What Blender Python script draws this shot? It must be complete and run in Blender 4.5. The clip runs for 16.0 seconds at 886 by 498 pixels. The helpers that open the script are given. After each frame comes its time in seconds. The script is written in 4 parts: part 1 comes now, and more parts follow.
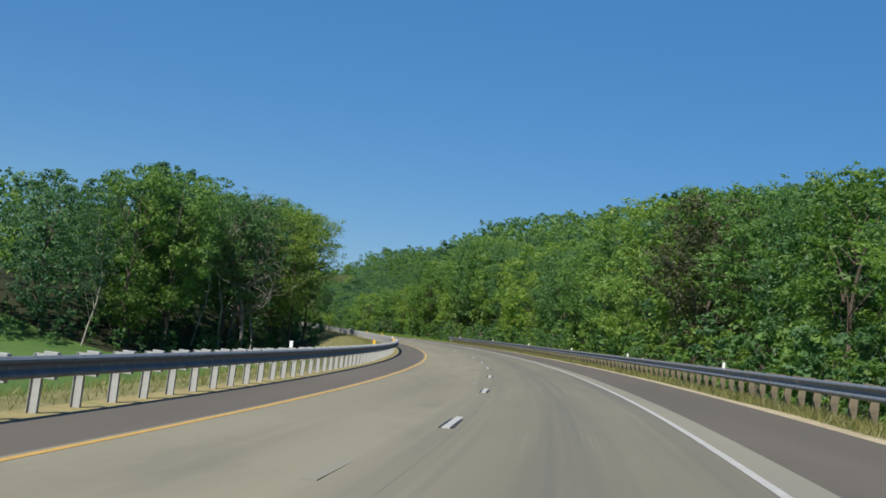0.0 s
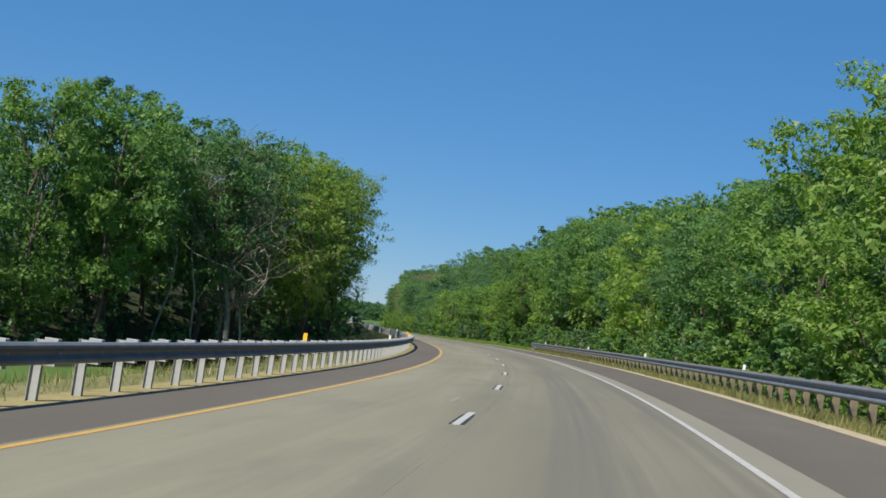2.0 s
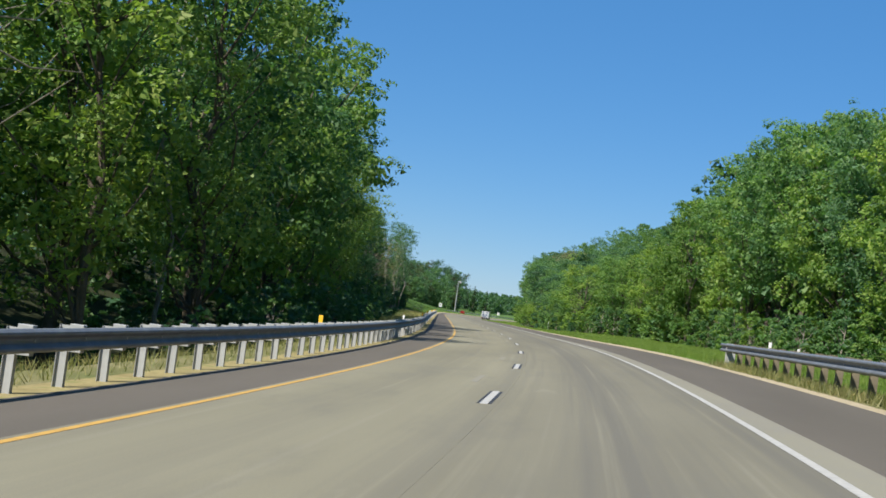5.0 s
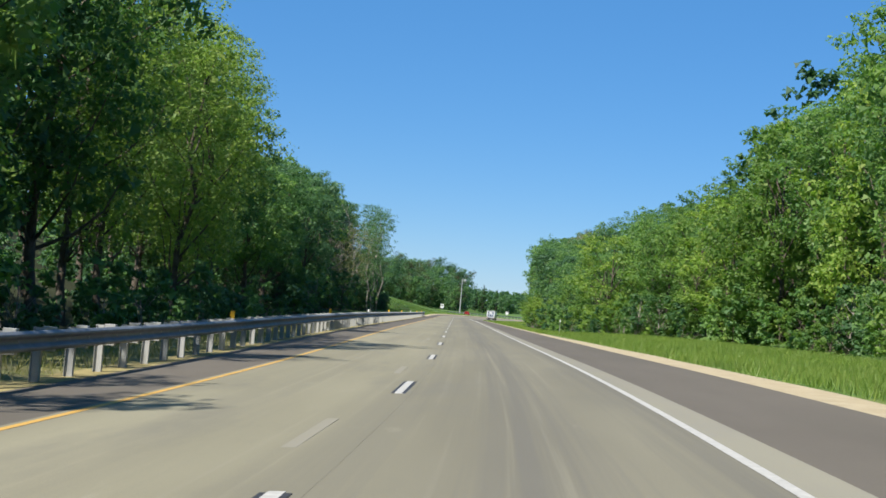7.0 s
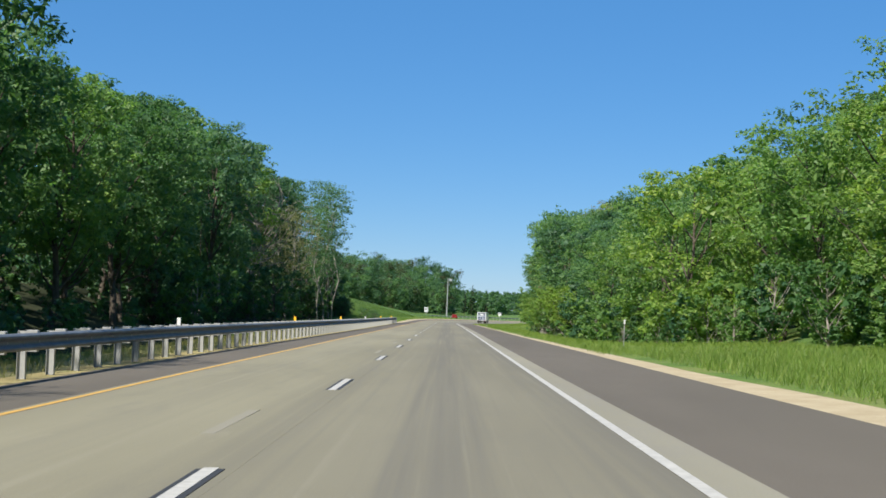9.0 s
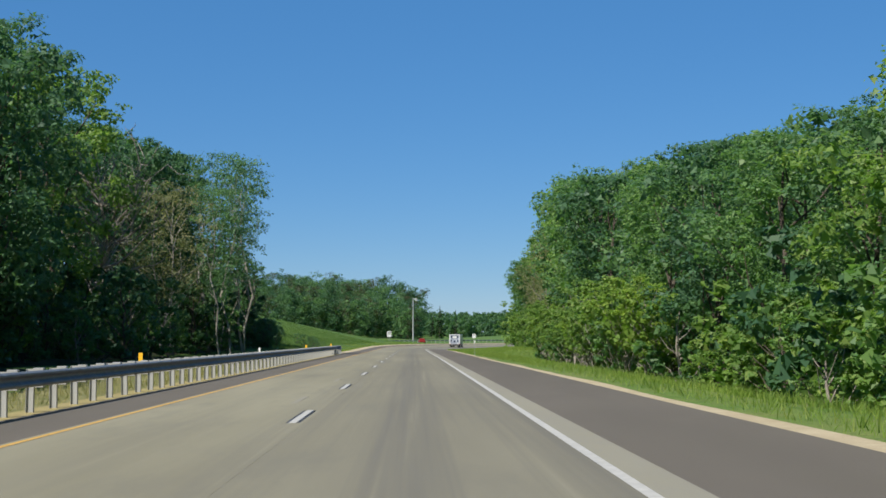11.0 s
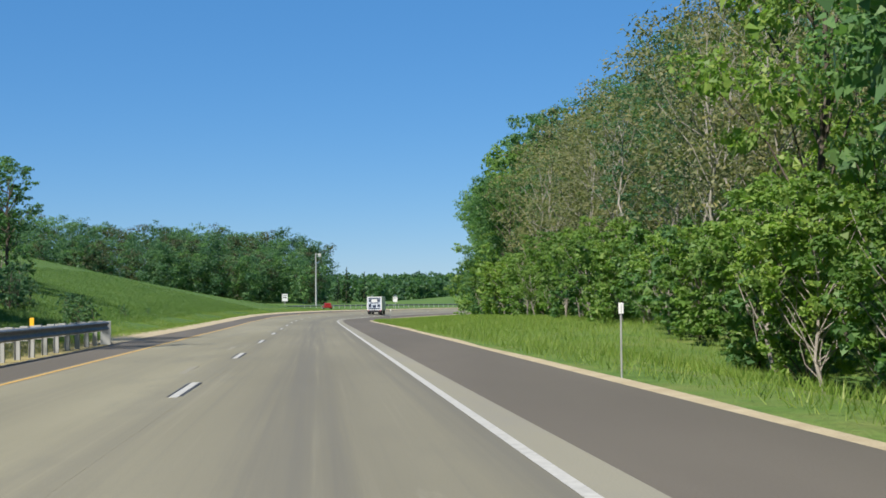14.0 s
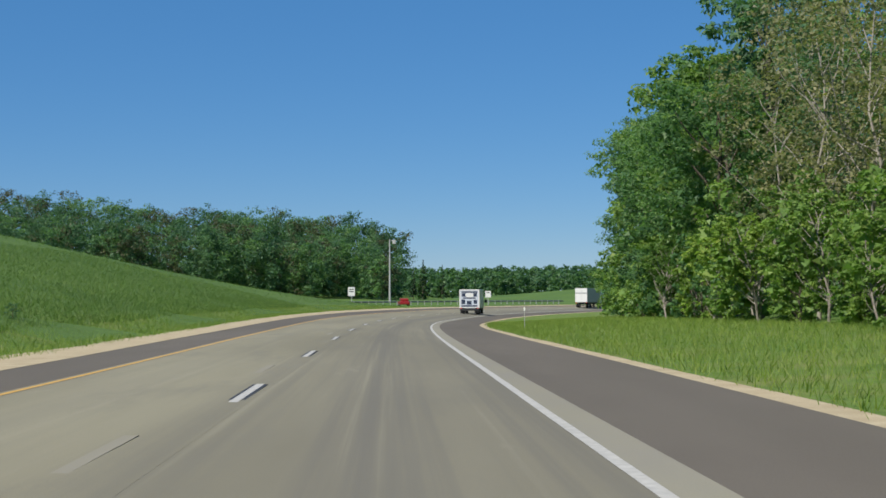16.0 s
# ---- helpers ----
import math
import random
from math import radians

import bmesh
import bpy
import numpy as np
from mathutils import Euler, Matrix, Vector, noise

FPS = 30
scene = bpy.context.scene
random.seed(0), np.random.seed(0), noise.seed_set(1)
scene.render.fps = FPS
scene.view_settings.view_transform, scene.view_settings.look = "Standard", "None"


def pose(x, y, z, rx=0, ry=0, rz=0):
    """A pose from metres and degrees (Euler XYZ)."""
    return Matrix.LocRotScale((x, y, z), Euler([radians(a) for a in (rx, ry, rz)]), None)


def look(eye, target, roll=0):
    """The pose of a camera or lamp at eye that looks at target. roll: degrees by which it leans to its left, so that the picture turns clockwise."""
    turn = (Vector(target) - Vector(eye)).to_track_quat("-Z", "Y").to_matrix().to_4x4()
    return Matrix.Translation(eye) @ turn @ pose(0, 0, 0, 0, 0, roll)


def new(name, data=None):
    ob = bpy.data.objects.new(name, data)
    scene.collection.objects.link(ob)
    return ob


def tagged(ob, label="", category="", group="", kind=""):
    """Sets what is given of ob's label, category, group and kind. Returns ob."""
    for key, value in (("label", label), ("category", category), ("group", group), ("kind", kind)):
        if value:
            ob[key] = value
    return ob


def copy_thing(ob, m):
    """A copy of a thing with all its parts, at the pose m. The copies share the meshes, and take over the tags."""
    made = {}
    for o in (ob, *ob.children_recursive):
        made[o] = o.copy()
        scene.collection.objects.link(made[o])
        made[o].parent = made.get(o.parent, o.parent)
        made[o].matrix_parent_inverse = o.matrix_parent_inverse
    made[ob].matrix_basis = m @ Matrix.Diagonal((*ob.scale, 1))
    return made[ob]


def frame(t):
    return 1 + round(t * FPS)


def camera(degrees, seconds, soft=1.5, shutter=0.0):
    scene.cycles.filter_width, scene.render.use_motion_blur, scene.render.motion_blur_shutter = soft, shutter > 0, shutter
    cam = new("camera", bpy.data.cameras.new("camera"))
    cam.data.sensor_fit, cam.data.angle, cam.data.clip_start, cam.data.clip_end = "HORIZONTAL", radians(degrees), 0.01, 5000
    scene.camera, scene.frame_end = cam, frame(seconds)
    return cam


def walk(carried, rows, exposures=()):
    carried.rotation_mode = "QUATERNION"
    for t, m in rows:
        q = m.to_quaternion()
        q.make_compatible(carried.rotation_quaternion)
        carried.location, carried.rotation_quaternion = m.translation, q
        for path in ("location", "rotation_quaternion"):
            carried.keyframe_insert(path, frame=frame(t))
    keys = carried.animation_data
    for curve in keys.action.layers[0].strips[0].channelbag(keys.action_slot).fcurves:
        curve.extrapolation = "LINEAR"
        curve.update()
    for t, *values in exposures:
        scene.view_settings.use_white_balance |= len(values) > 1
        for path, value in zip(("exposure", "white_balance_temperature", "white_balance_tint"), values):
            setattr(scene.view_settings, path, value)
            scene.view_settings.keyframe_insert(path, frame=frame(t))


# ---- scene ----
# ------------------------------------------------------------------ camera
cam = camera(34.03, 16.0, soft=1.65)
ROWS = [
    (0.0, -0.01, 0.00, 1.22, 3.68, 3.56, 7.53),
    (0.5, 0.57, 15.86, 1.29, 4.45, 3.64, 8.26),
    (1.0, 0.77, 31.73, 1.35, 5.25, 3.39, 8.47),
    (1.5, 0.63, 47.59, 1.41, 6.63, 3.20, 8.55),
    (2.0, 0.19, 63.43, 1.48, 8.30, 3.27, 8.45),
    (2.5, -0.51, 79.26, 1.54, 9.70, 3.13, 8.36),
    (3.0, -1.55, 95.09, 1.59, 10.63, 3.33, 8.19),
    (3.5, -2.71, 110.92, 1.63, 11.73, 3.12, 8.08),
    (4.0, -4.22, 126.72, 1.68, 12.65, 2.85, 8.00),
    (4.5, -5.93, 142.51, 1.73, 13.65, 2.58, 7.82),
    (5.0, -7.94, 158.26, 1.76, 14.58, 2.29, 7.49),
    (5.5, -10.24, 173.96, 1.78, 15.30, 2.06, 7.01),
    (6.0, -12.81, 189.62, 1.78, 15.69, 1.95, 6.40),
    (6.5, -15.64, 205.23, 1.78, 15.63, 2.01, 5.68),
    (7.0, -18.67, 220.79, 1.78, 15.09, 2.34, 4.95),
    (7.5, -22.05, 236.27, 1.75, 14.97, 2.36, 4.12),
    (8.0, -25.52, 251.74, 1.72, 14.96, 2.41, 3.54),
    (8.5, -29.24, 267.17, 1.70, 14.76, 2.41, 2.91),
    (9.0, -33.16, 282.54, 1.66, 14.58, 2.54, 2.23),
    (9.5, -37.09, 297.92, 1.63, 14.29, 2.80, 1.47),
    (10.0, -41.00, 313.30, 1.61, 13.92, 3.12, 0.75),
    (10.5, -44.90, 328.69, 1.59, 13.53, 3.38, 0.20),
    (11.0, -48.83, 344.07, 1.56, 13.15, 3.51, -0.08),
    (11.5, -52.80, 359.45, 1.53, 13.11, 3.71, -0.22),
    (12.0, -56.73, 374.85, 1.50, 12.43, 3.58, -0.28),
    (12.5, -60.65, 390.26, 1.47, 11.42, 3.09, -0.44),
    (13.0, -64.57, 405.65, 1.44, 10.83, 2.99, -0.53),
    (13.5, -68.46, 421.02, 1.40, 9.92, 2.26, -0.72),
    (14.0, -72.30, 436.40, 1.36, 9.33, 2.10, -0.49),
    (14.5, -76.27, 451.74, 1.32, 8.81, 1.87, -0.41),
    (15.0, -80.16, 467.11, 1.27, 8.79, 1.74, -0.25),
    (15.5, -84.13, 482.45, 1.22, 9.23, 1.80, -0.27),
    (16.0, -88.05, 497.83, 1.18, 12.24, 1.99, -0.25),
]


def eye_row(t, x, y, z, yaw, pitch, roll):
    a, p = radians(yaw), radians(pitch)
    way = Vector((-math.sin(a) * math.cos(p), math.cos(a) * math.cos(p), math.sin(p)))
    eye = Vector((x, y, z))
    return t, look(eye, eye + 10 * way, roll)


walk(cam, [eye_row(*r) for r in ROWS], [(0, 0.33), (2.0, 0.41), (4.2, 0.50), (6.4, 0.78), (8.6, 0.76), (10.8, 0.46), (12.5, 0.52), (14.0, 0.62), (15.0, 0.55), (16.0, 0.34)])

# ------------------------------------------------------------------ sky and sun
SUN_WAY = Vector((-0.44, -0.90, 0.0)).normalized()
SUN_EL = radians(49)
world = bpy.data.worlds.new("sky")
scene.world = world
world.use_nodes = True
wn = world.node_tree
sky = wn.nodes.new("ShaderNodeTexSky")
sky.sky_type = "NISHITA"
sky.sun_disc = False
sky.sun_elevation = SUN_EL
sky.sun_rotation = math.atan2(SUN_WAY.x, SUN_WAY.y)
sky.altitude = 1300
sky.air_density, sky.dust_density, sky.ozone_density = 1.0, 0.0, 6.0
vivid = wn.nodes.new("ShaderNodeHueSaturation")
vivid.inputs["Saturation"].default_value = 1.2
vivid.inputs["Hue"].default_value = 0.5
wn.links.new(sky.outputs[0], vivid.inputs["Color"])
clear = wn.nodes.new("ShaderNodeMix")
clear.data_type = "RGBA"
clear.inputs["Factor"].default_value = 0.5
clear.inputs["B"].default_value = (0.73, 2.52, 5.66, 1)
wn.links.new(vivid.outputs[0], clear.inputs["A"])
wn.links.new(clear.outputs["Result"], wn.nodes["Background"].inputs[0])
wn.nodes["Background"].inputs[1].default_value = 0.0755
sun = new("sun", bpy.data.lights.new("sun", "SUN"))
sun.data.energy, sun.data.angle, sun.data.color = 5.0, radians(0.53), (1.0, 0.95, 0.87)
to_sun = SUN_WAY * math.cos(SUN_EL) + Vector((0, 0, math.sin(SUN_EL)))
sun.matrix_world = look(to_sun * 100, (0, 0, 0))

# ------------------------------------------------------------------ the line of the road
# s runs along the driven lane, o to its right; a left bend, a straight, then a right bend
STEP = 1.0
SS = np.arange(-260.0, 1300.0, STEP)
TURN_RATE = 0.0636 * np.clip((285.9 - SS) / 46.7, 0, 1) - 0.081 * np.clip((SS - 536.4) / 60.0, 0, 1)
YAW = np.cumsum(TURN_RATE) * STEP
YAW = np.radians(YAW - np.interp(0, SS, YAW) - 2.32)
RX, RY = np.cumsum(-np.sin(YAW)) * STEP, np.cumsum(np.cos(YAW)) * STEP
RX, RY = RX - np.interp(0, SS, RX), RY - np.interp(0, SS, RY)
RX = RX + 0.12 * np.exp(-(((SS - 28) / 24) ** 2))


def eased(knots, values, width):
    pad = np.arange(SS[0] - 200, SS[-1] + 200, STEP)
    k = np.hanning(width)
    v = np.convolve(np.interp(pad, knots, values), k / k.sum(), "same")
    return np.interp(SS, pad, v)


RZ = eased((-260, 0, 32, 63, 95, 127, 159, 222, 254, 318, 381, 444, 508, 571, 603, 635, 760, 1300), (-1.1, 0, 0.14, 0.26, 0.37, 0.46, 0.55, 0.57, 0.5, 0.39, 0.28, 0.15, -0.03, -0.21, -0.3, -0.48, -0.8, -1.5), 31)
BANK = eased((-200, 0, 32, 127, 190, 222, 254, 270, 286, 318, 412, 444, 508, 539, 571, 603, 635, 680, 1300),
             (0.092, 0.09, 0.081, 0.076, 0.074, 0.068, 0.053, 0.04, 0.032, 0.023, 0.023, 0.019, 0.004, 0.001, -0.017, -0.051, -0.08, -0.09, -0.09), 25)


def along(values, s):
    return np.interp(s, SS, values)


def road_xy(s, o):
    a = along(YAW, s)
    return along(RX, s) + o * np.cos(a), along(RY, s) + o * np.sin(a)


def road_point(s, o, dz=0.0):
    x, y = road_xy(s, o)
    return Vector((float(x), float(y), float(along(RZ, s) + along(BANK, s) * o + dz)))


def road_pose(s, o, dz=0.0):
    """A frame on the road: x to the right, y ahead, z up."""
    p = road_point(s, o, dz)
    return pose(p.x, p.y, p.z, 0, 0, math.degrees(along(YAW, s)))


def to_road(x, y):
    """s and o of points in the plan."""
    x, y = np.asarray(x, float), np.asarray(y, float)
    best, bs = np.full(x.shape, 1e18), np.zeros(x.shape)
    for i in range(0, len(SS), 12):
        d = (x - RX[i]) ** 2 + (y - RY[i]) ** 2
        near = d < best
        best, bs = np.where(near, d, best), np.where(near, SS[i], bs)
    for _ in range(2):
        a = along(YAW, bs)
        bs = np.clip(bs + (x - along(RX, bs)) * -np.sin(a) + (y - along(RY, bs)) * np.cos(a), SS[0], SS[-1])
    a = along(YAW, bs)
    return bs, (x - along(RX, bs)) * np.cos(a) + (y - along(RY, bs)) * np.sin(a)


# edges of the road, from the driven line
WHITE, DASH, YELLOW = 1.965, -1.706, -5.07
SLAB_L = -5.22
SHOULDER_L, SHOULDER_R = -7.05, 4.9
GRAVEL_L, GRAVEL_R = -7.95, 5.5
RAIL_L, RAIL_R = -7.22, 6.0
RAIL_L_END, RAIL_R_END = 497.0, 213.0


def shoulder_edge(s):
    """The outer shoulder widens for a stretch after the right guardrail ends."""
    return np.interp(s, (205, 260, 300, 340, 375, 440, 495, 520, 560), (4.95, 5.12, 5.2, 5.0, 4.75, 4.57, 4.85, 4.95, 4.92))


def gravel_edge(s):
    return shoulder_edge(s) + np.interp(s, (205, 250, 275, 300, 340, 375, 440, 500, 525), (0.45, 1.1, 1.35, 1.2, 0.7, 0.42, 0.36, 0.42, 0.5)) + 0.03 * np.sin(s * 0.41) + 0.05 * np.sin(s * 0.23)


def slab_edge(s):
    """The outer edge of the concrete, a little nearer the white line after the bend."""
    return np.interp(s, (250, 340), (2.5, 2.425))


def smooth(a, b, v):
    t = np.clip((v - a) / (b - a), 0, 1)
    return t * t * (3 - 2 * t)


def wood_left(s):
    """How far left of the line the left wood begins."""
    return np.interp(s, (-100, 150, 163, 175, 190, 205, 222, 322, 340, 362, 375, 400, 440, 480, 520), (80, 70, 50, 38, 30, 22, 17, 17, 23, 24, 22, 22, 24, 24.5, 22))


def wood_right(s):
    return np.interp(s, (-100, 60, 150, 215, 250, 320, 352, 375, 450, 485, 520, 560, 600, 640, 700, 800, 900), (14, 14, 15, 17, 24, 24, 17.5, 13.2, 12.8, 14.8, 17.6, 19.8, 19.8, 19.3, 20.8, 28.5, 36))


def ground_z(x, y):
    s, o = to_road(x, y)
    z = along(RZ, s) + along(BANK, s) * np.clip(o, GRAVEL_L, GRAVEL_R)
    a = -o
    # left: the bank falls away, then the wooded rise, later an open grassy hill
    wl = wood_left(s)
    fall = 5.2 * (1 - smooth(190, 260, s)) + 1.8 * smooth(190, 260, s) * (1 - smooth(330, 440, s))
    z = z - fall * smooth(8.5, 20, a)
    rise = np.minimum(np.clip(a - wl, 0, 200) * 0.28, 6 + 0.03 * np.clip(a - wl, 0, 150))
    z = z + rise * smooth(150, 185, s) * (1 - smooth(490, 540, s))
    hill = np.clip(a - 10, 0, 45) * 0.235 * (1 - 0.95 * smooth(60, 115, a))
    z = z + hill * smooth(470, 550, s) * (1 - smooth(635, 745, s))
    # right: verge, then the wooded hillside
    wr = wood_right(s)
    z = z - 0.5 * smooth(6, 9, o) * (1 - smooth(200, 240, s))
    dip = smooth(350, 388, s) * (1 - smooth(464, 502, s))
    z = z + 0.05 * np.clip(o - 7, 0, 8) * smooth(230, 300, s) * (1 - dip) - 1.9 * smooth(6.5, 14, o) * dip
    up = 0.16 + 0.36 * smooth(150, 240, s) - 0.24 * smooth(345, 390, s)
    top = 7 + 22 * smooth(150, 280, s) - 9 * smooth(480, 560, s) - 10 * smooth(760, 860, s)
    d = np.clip(o - wr - 1, 0, 200)
    z = z + np.minimum(d * up + 0.62 * np.clip(d - 20, 0, 60) * smooth(345, 390, s), top) * (1 - smooth(120, 400, o) * 0.6)
    # the far field mound and the far rises
    z = z + 7.0 * np.exp(-(((x + 95) / 75) ** 2 + ((y - 960) / 55) ** 2))
    z = z + 15.5 * np.exp(-(((x + 335) / 100) ** 2 + ((y - 850) / 60) ** 2))
    z = z + 6.0 * np.exp(-(((y - 1300) / 120) ** 2)) * smooth(-900, -300, x) * (1 - smooth(400, 900, x))
    return z


# ------------------------------------------------------------------ materials
def material(name, rough=0.8, spec=0.3):
    m = bpy.data.materials.new(name)
    m.use_nodes = True
    b = m.node_tree.nodes["Principled BSDF"]
    b.inputs["Roughness"].default_value = rough
    b.inputs["Specular IOR Level"].default_value = spec
    return m, m.node_tree, b


def node(nt, kind, **inputs):
    n = nt.nodes.new(kind)
    for k, v in inputs.items():
        n.inputs[k].default_value = v
    return n


def ramp(nt, fac, stops):
    n = nt.nodes.new("ShaderNodeValToRGB")
    while len(n.color_ramp.elements) < len(stops):
        n.color_ramp.elements.new(0.5)
    for e, (p, c) in zip(n.color_ramp.elements, stops):
        e.position, e.color = p, (*c, 1)
    nt.links.new(fac, n.inputs[0])
    return n.outputs[0]


def mixed(nt, fac, a, b, how="MIX"):
    n = nt.nodes.new("ShaderNodeMix")
    n.data_type, n.blend_type = "RGBA", how
    for sock, v in ((n.inputs[0], fac), (n.inputs[6], a), (n.inputs[7], b)):
        if hasattr(v, "is_linked"):
            nt.links.new(v, sock)
        elif isinstance(v, (int, float)):
            sock.default_value = v
        else:
            sock.default_value = (*v, 1)
    return n.outputs[2]


def noise_at(nt, coord, scale, stretch=(1, 1, 1), detail=4.0, rough=0.55):
    m = nt.nodes.new("ShaderNodeMapping")
    m.inputs["Scale"].default_value = stretch
    nt.links.new(coord, m.inputs[0])
    n = node(nt, "ShaderNodeTexNoise", Scale=scale, Detail=detail, Roughness=rough)
    nt.links.new(m.outputs[0], n.inputs["Vector"])
    return n.outputs["Fac"]


def bumped(nt, b, height, strength, distance=0.02):
    n = node(nt, "ShaderNodeBump", Strength=strength, Distance=distance)
    nt.links.new(height, n.inputs["Height"])
    nt.links.new(n.outputs[0], b.inputs["Normal"])


def plain(name, colour, rough=0.6, metal=0.0, spec=0.4, grain=0.12, scale=6.0):
    """Paint, metal or plastic with a little unevenness and dirt."""
    m, nt, b = material(name, rough, spec)
    b.inputs["Metallic"].default_value = metal
    co = nt.nodes.new("ShaderNodeTexCoord").outputs["Object"]
    n = noise_at(nt, co, scale)
    lo, hi = [c * (1 - grain) for c in colour], [min(1, c * (1 + grain)) for c in colour]
    nt.links.new(ramp(nt, n, ((0.3, lo), (0.7, hi))), b.inputs["Base Color"])
    r = node(nt, "ShaderNodeMapRange")
    r.inputs["To Min"].default_value, r.inputs["To Max"].default_value = max(0.02, rough - 0.1), min(1, rough + 0.12)
    nt.links.new(noise_at(nt, co, scale * 3), r.inputs[0])
    nt.links.new(r.outputs[0], b.inputs["Roughness"])
    return m


def paving(name, light, dark, speck, bump, tracks=0.0, tint=(0.2, 0.19, 0.18)):
    """Road surface laid out in metres: u across, v along."""
    m, nt, b = material(name, 0.85, 0.25)
    uv = nt.nodes.new("ShaderNodeUVMap").outputs[0]
    broad = noise_at(nt, uv, 0.35, (1.0, 0.10, 1), 5)
    patch = noise_at(nt, uv, 0.9, (0.7, 0.25, 1), 6, 0.65)
    fine = noise_at(nt, uv, 55, (1, 1, 1), 3, 0.7)
    c = ramp(nt, broad, ((0.32, dark), (0.68, light)))
    c = mixed(nt, ramp(nt, patch, ((0.45, (0, 0, 0)), (0.75, (0.45,) * 3))), c, tint)
    if tracks:
        # wheel paths worn darker and smoother
        sep = nt.nodes.new("ShaderNodeSeparateXYZ")
        nt.links.new(uv, sep.inputs[0])
        w = nt.nodes.new("ShaderNodeMath")
        w.operation = "SINE"
        mul = nt.nodes.new("ShaderNodeMath")
        mul.operation = "MULTIPLY_ADD"
        mul.inputs[1].default_value, mul.inputs[2].default_value = 2 * math.pi / 1.8, 1.3
        nt.links.new(sep.outputs[0], mul.inputs[0])
        nt.links.new(mul.outputs[0], w.inputs[0])
        streak = noise_at(nt, uv, 2.2, (2.2, 0.02, 1), 5, 0.6)
        add = nt.nodes.new("ShaderNodeMath")
        add.operation = "MULTIPLY_ADD"
        add.inputs[1].default_value = 0.22
        nt.links.new(w.outputs[0], add.inputs[0])
        nt.links.new(streak, add.inputs[2])
        c = mixed(nt, ramp(nt, add.outputs[0], ((0.35, (0, 0, 0)), (0.8, (tracks,) * 3))), c, tint)
    c = mixed(nt, ramp(nt, fine, ((0.35, (speck,) * 3), (0.65, (0, 0, 0)))), c, [d * 0.55 for d in dark])
    nt.links.new(c, b.inputs["Base Color"])
    bumped(nt, b, fine, bump, 0.01)
    return m


def earth(name, stops, scale, bump, fine_scale=14):
    m, nt, b = material(name, 0.95, 0.15)
    co = nt.nodes.new("ShaderNodeTexCoord").outputs["Object"]
    big = noise_at(nt, co, scale, (1, 1, 1), 6, 0.6)
    fine = noise_at(nt, co, fine_scale, (1, 1, 1), 4, 0.7)
    c = ramp(nt, big, stops)
    c = mixed(nt, 0.55, c, ramp(nt, fine, ((0.25, (0.35,) * 3), (0.75, (1.0,) * 3))), "MULTIPLY")
    nt.links.new(c, b.inputs["Base Color"])
    bumped(nt, b, fine, bump, 0.08)
    return m


def foliage(name, a, b_, c_, through_light=0.35, spread=0.35):
    """Leaves: each leaf its own shade, each plant its own tone, light coming through."""
    m = bpy.data.materials.new(name)
    m.use_nodes = True
    nt = m.node_tree
    pr = nt.nodes["Principled BSDF"]
    pr.inputs["Roughness"].default_value, pr.inputs["Specular IOR Level"].default_value = 0.5, 0.3
    isl = nt.nodes.new("ShaderNodeNewGeometry").outputs["Random Per Island"]
    obj = nt.nodes.new("ShaderNodeObjectInfo").outputs["Random"]
    co = nt.nodes.new("ShaderNodeTexCoord").outputs["Object"]
    clump = noise_at(nt, co, 0.45, (1, 1, 1), 3)
    col = ramp(nt, isl, ((0.0, a), (0.55, b_), (1.0, c_)))
    tone = ramp(nt, obj, ((0.0, (1 - spread, 1 - spread * 0.8, 1 - spread)), (0.5, (1, 1, 1)), (1.0, (1 + spread, 1 + spread * 0.6, 0.9))))
    col = mixed(nt, 1.0, col, tone, "MULTIPLY")
    col = mixed(nt, 0.6, col, ramp(nt, clump, ((0.3, (0.6, 0.68, 0.7)), (0.7, (1.25, 1.2, 0.95)))), "MULTIPLY")
    nt.links.new(col, pr.inputs["Base Color"])
    tr = nt.nodes.new("ShaderNodeBsdfTranslucent")
    nt.links.new(mixed(nt, 1.0, col, (1.05, 1.22, 0.6), "MULTIPLY"), tr.inputs[0])
    mx = nt.nodes.new("ShaderNodeMixShader")
    mx.inputs[0].default_value = through_light
    nt.links.new(pr.outputs[0], mx.inputs[1])
    nt.links.new(tr.outputs[0], mx.inputs[2])
    nt.links.new(mx.outputs[0], nt.nodes["Material Output"].inputs[0])
    return m


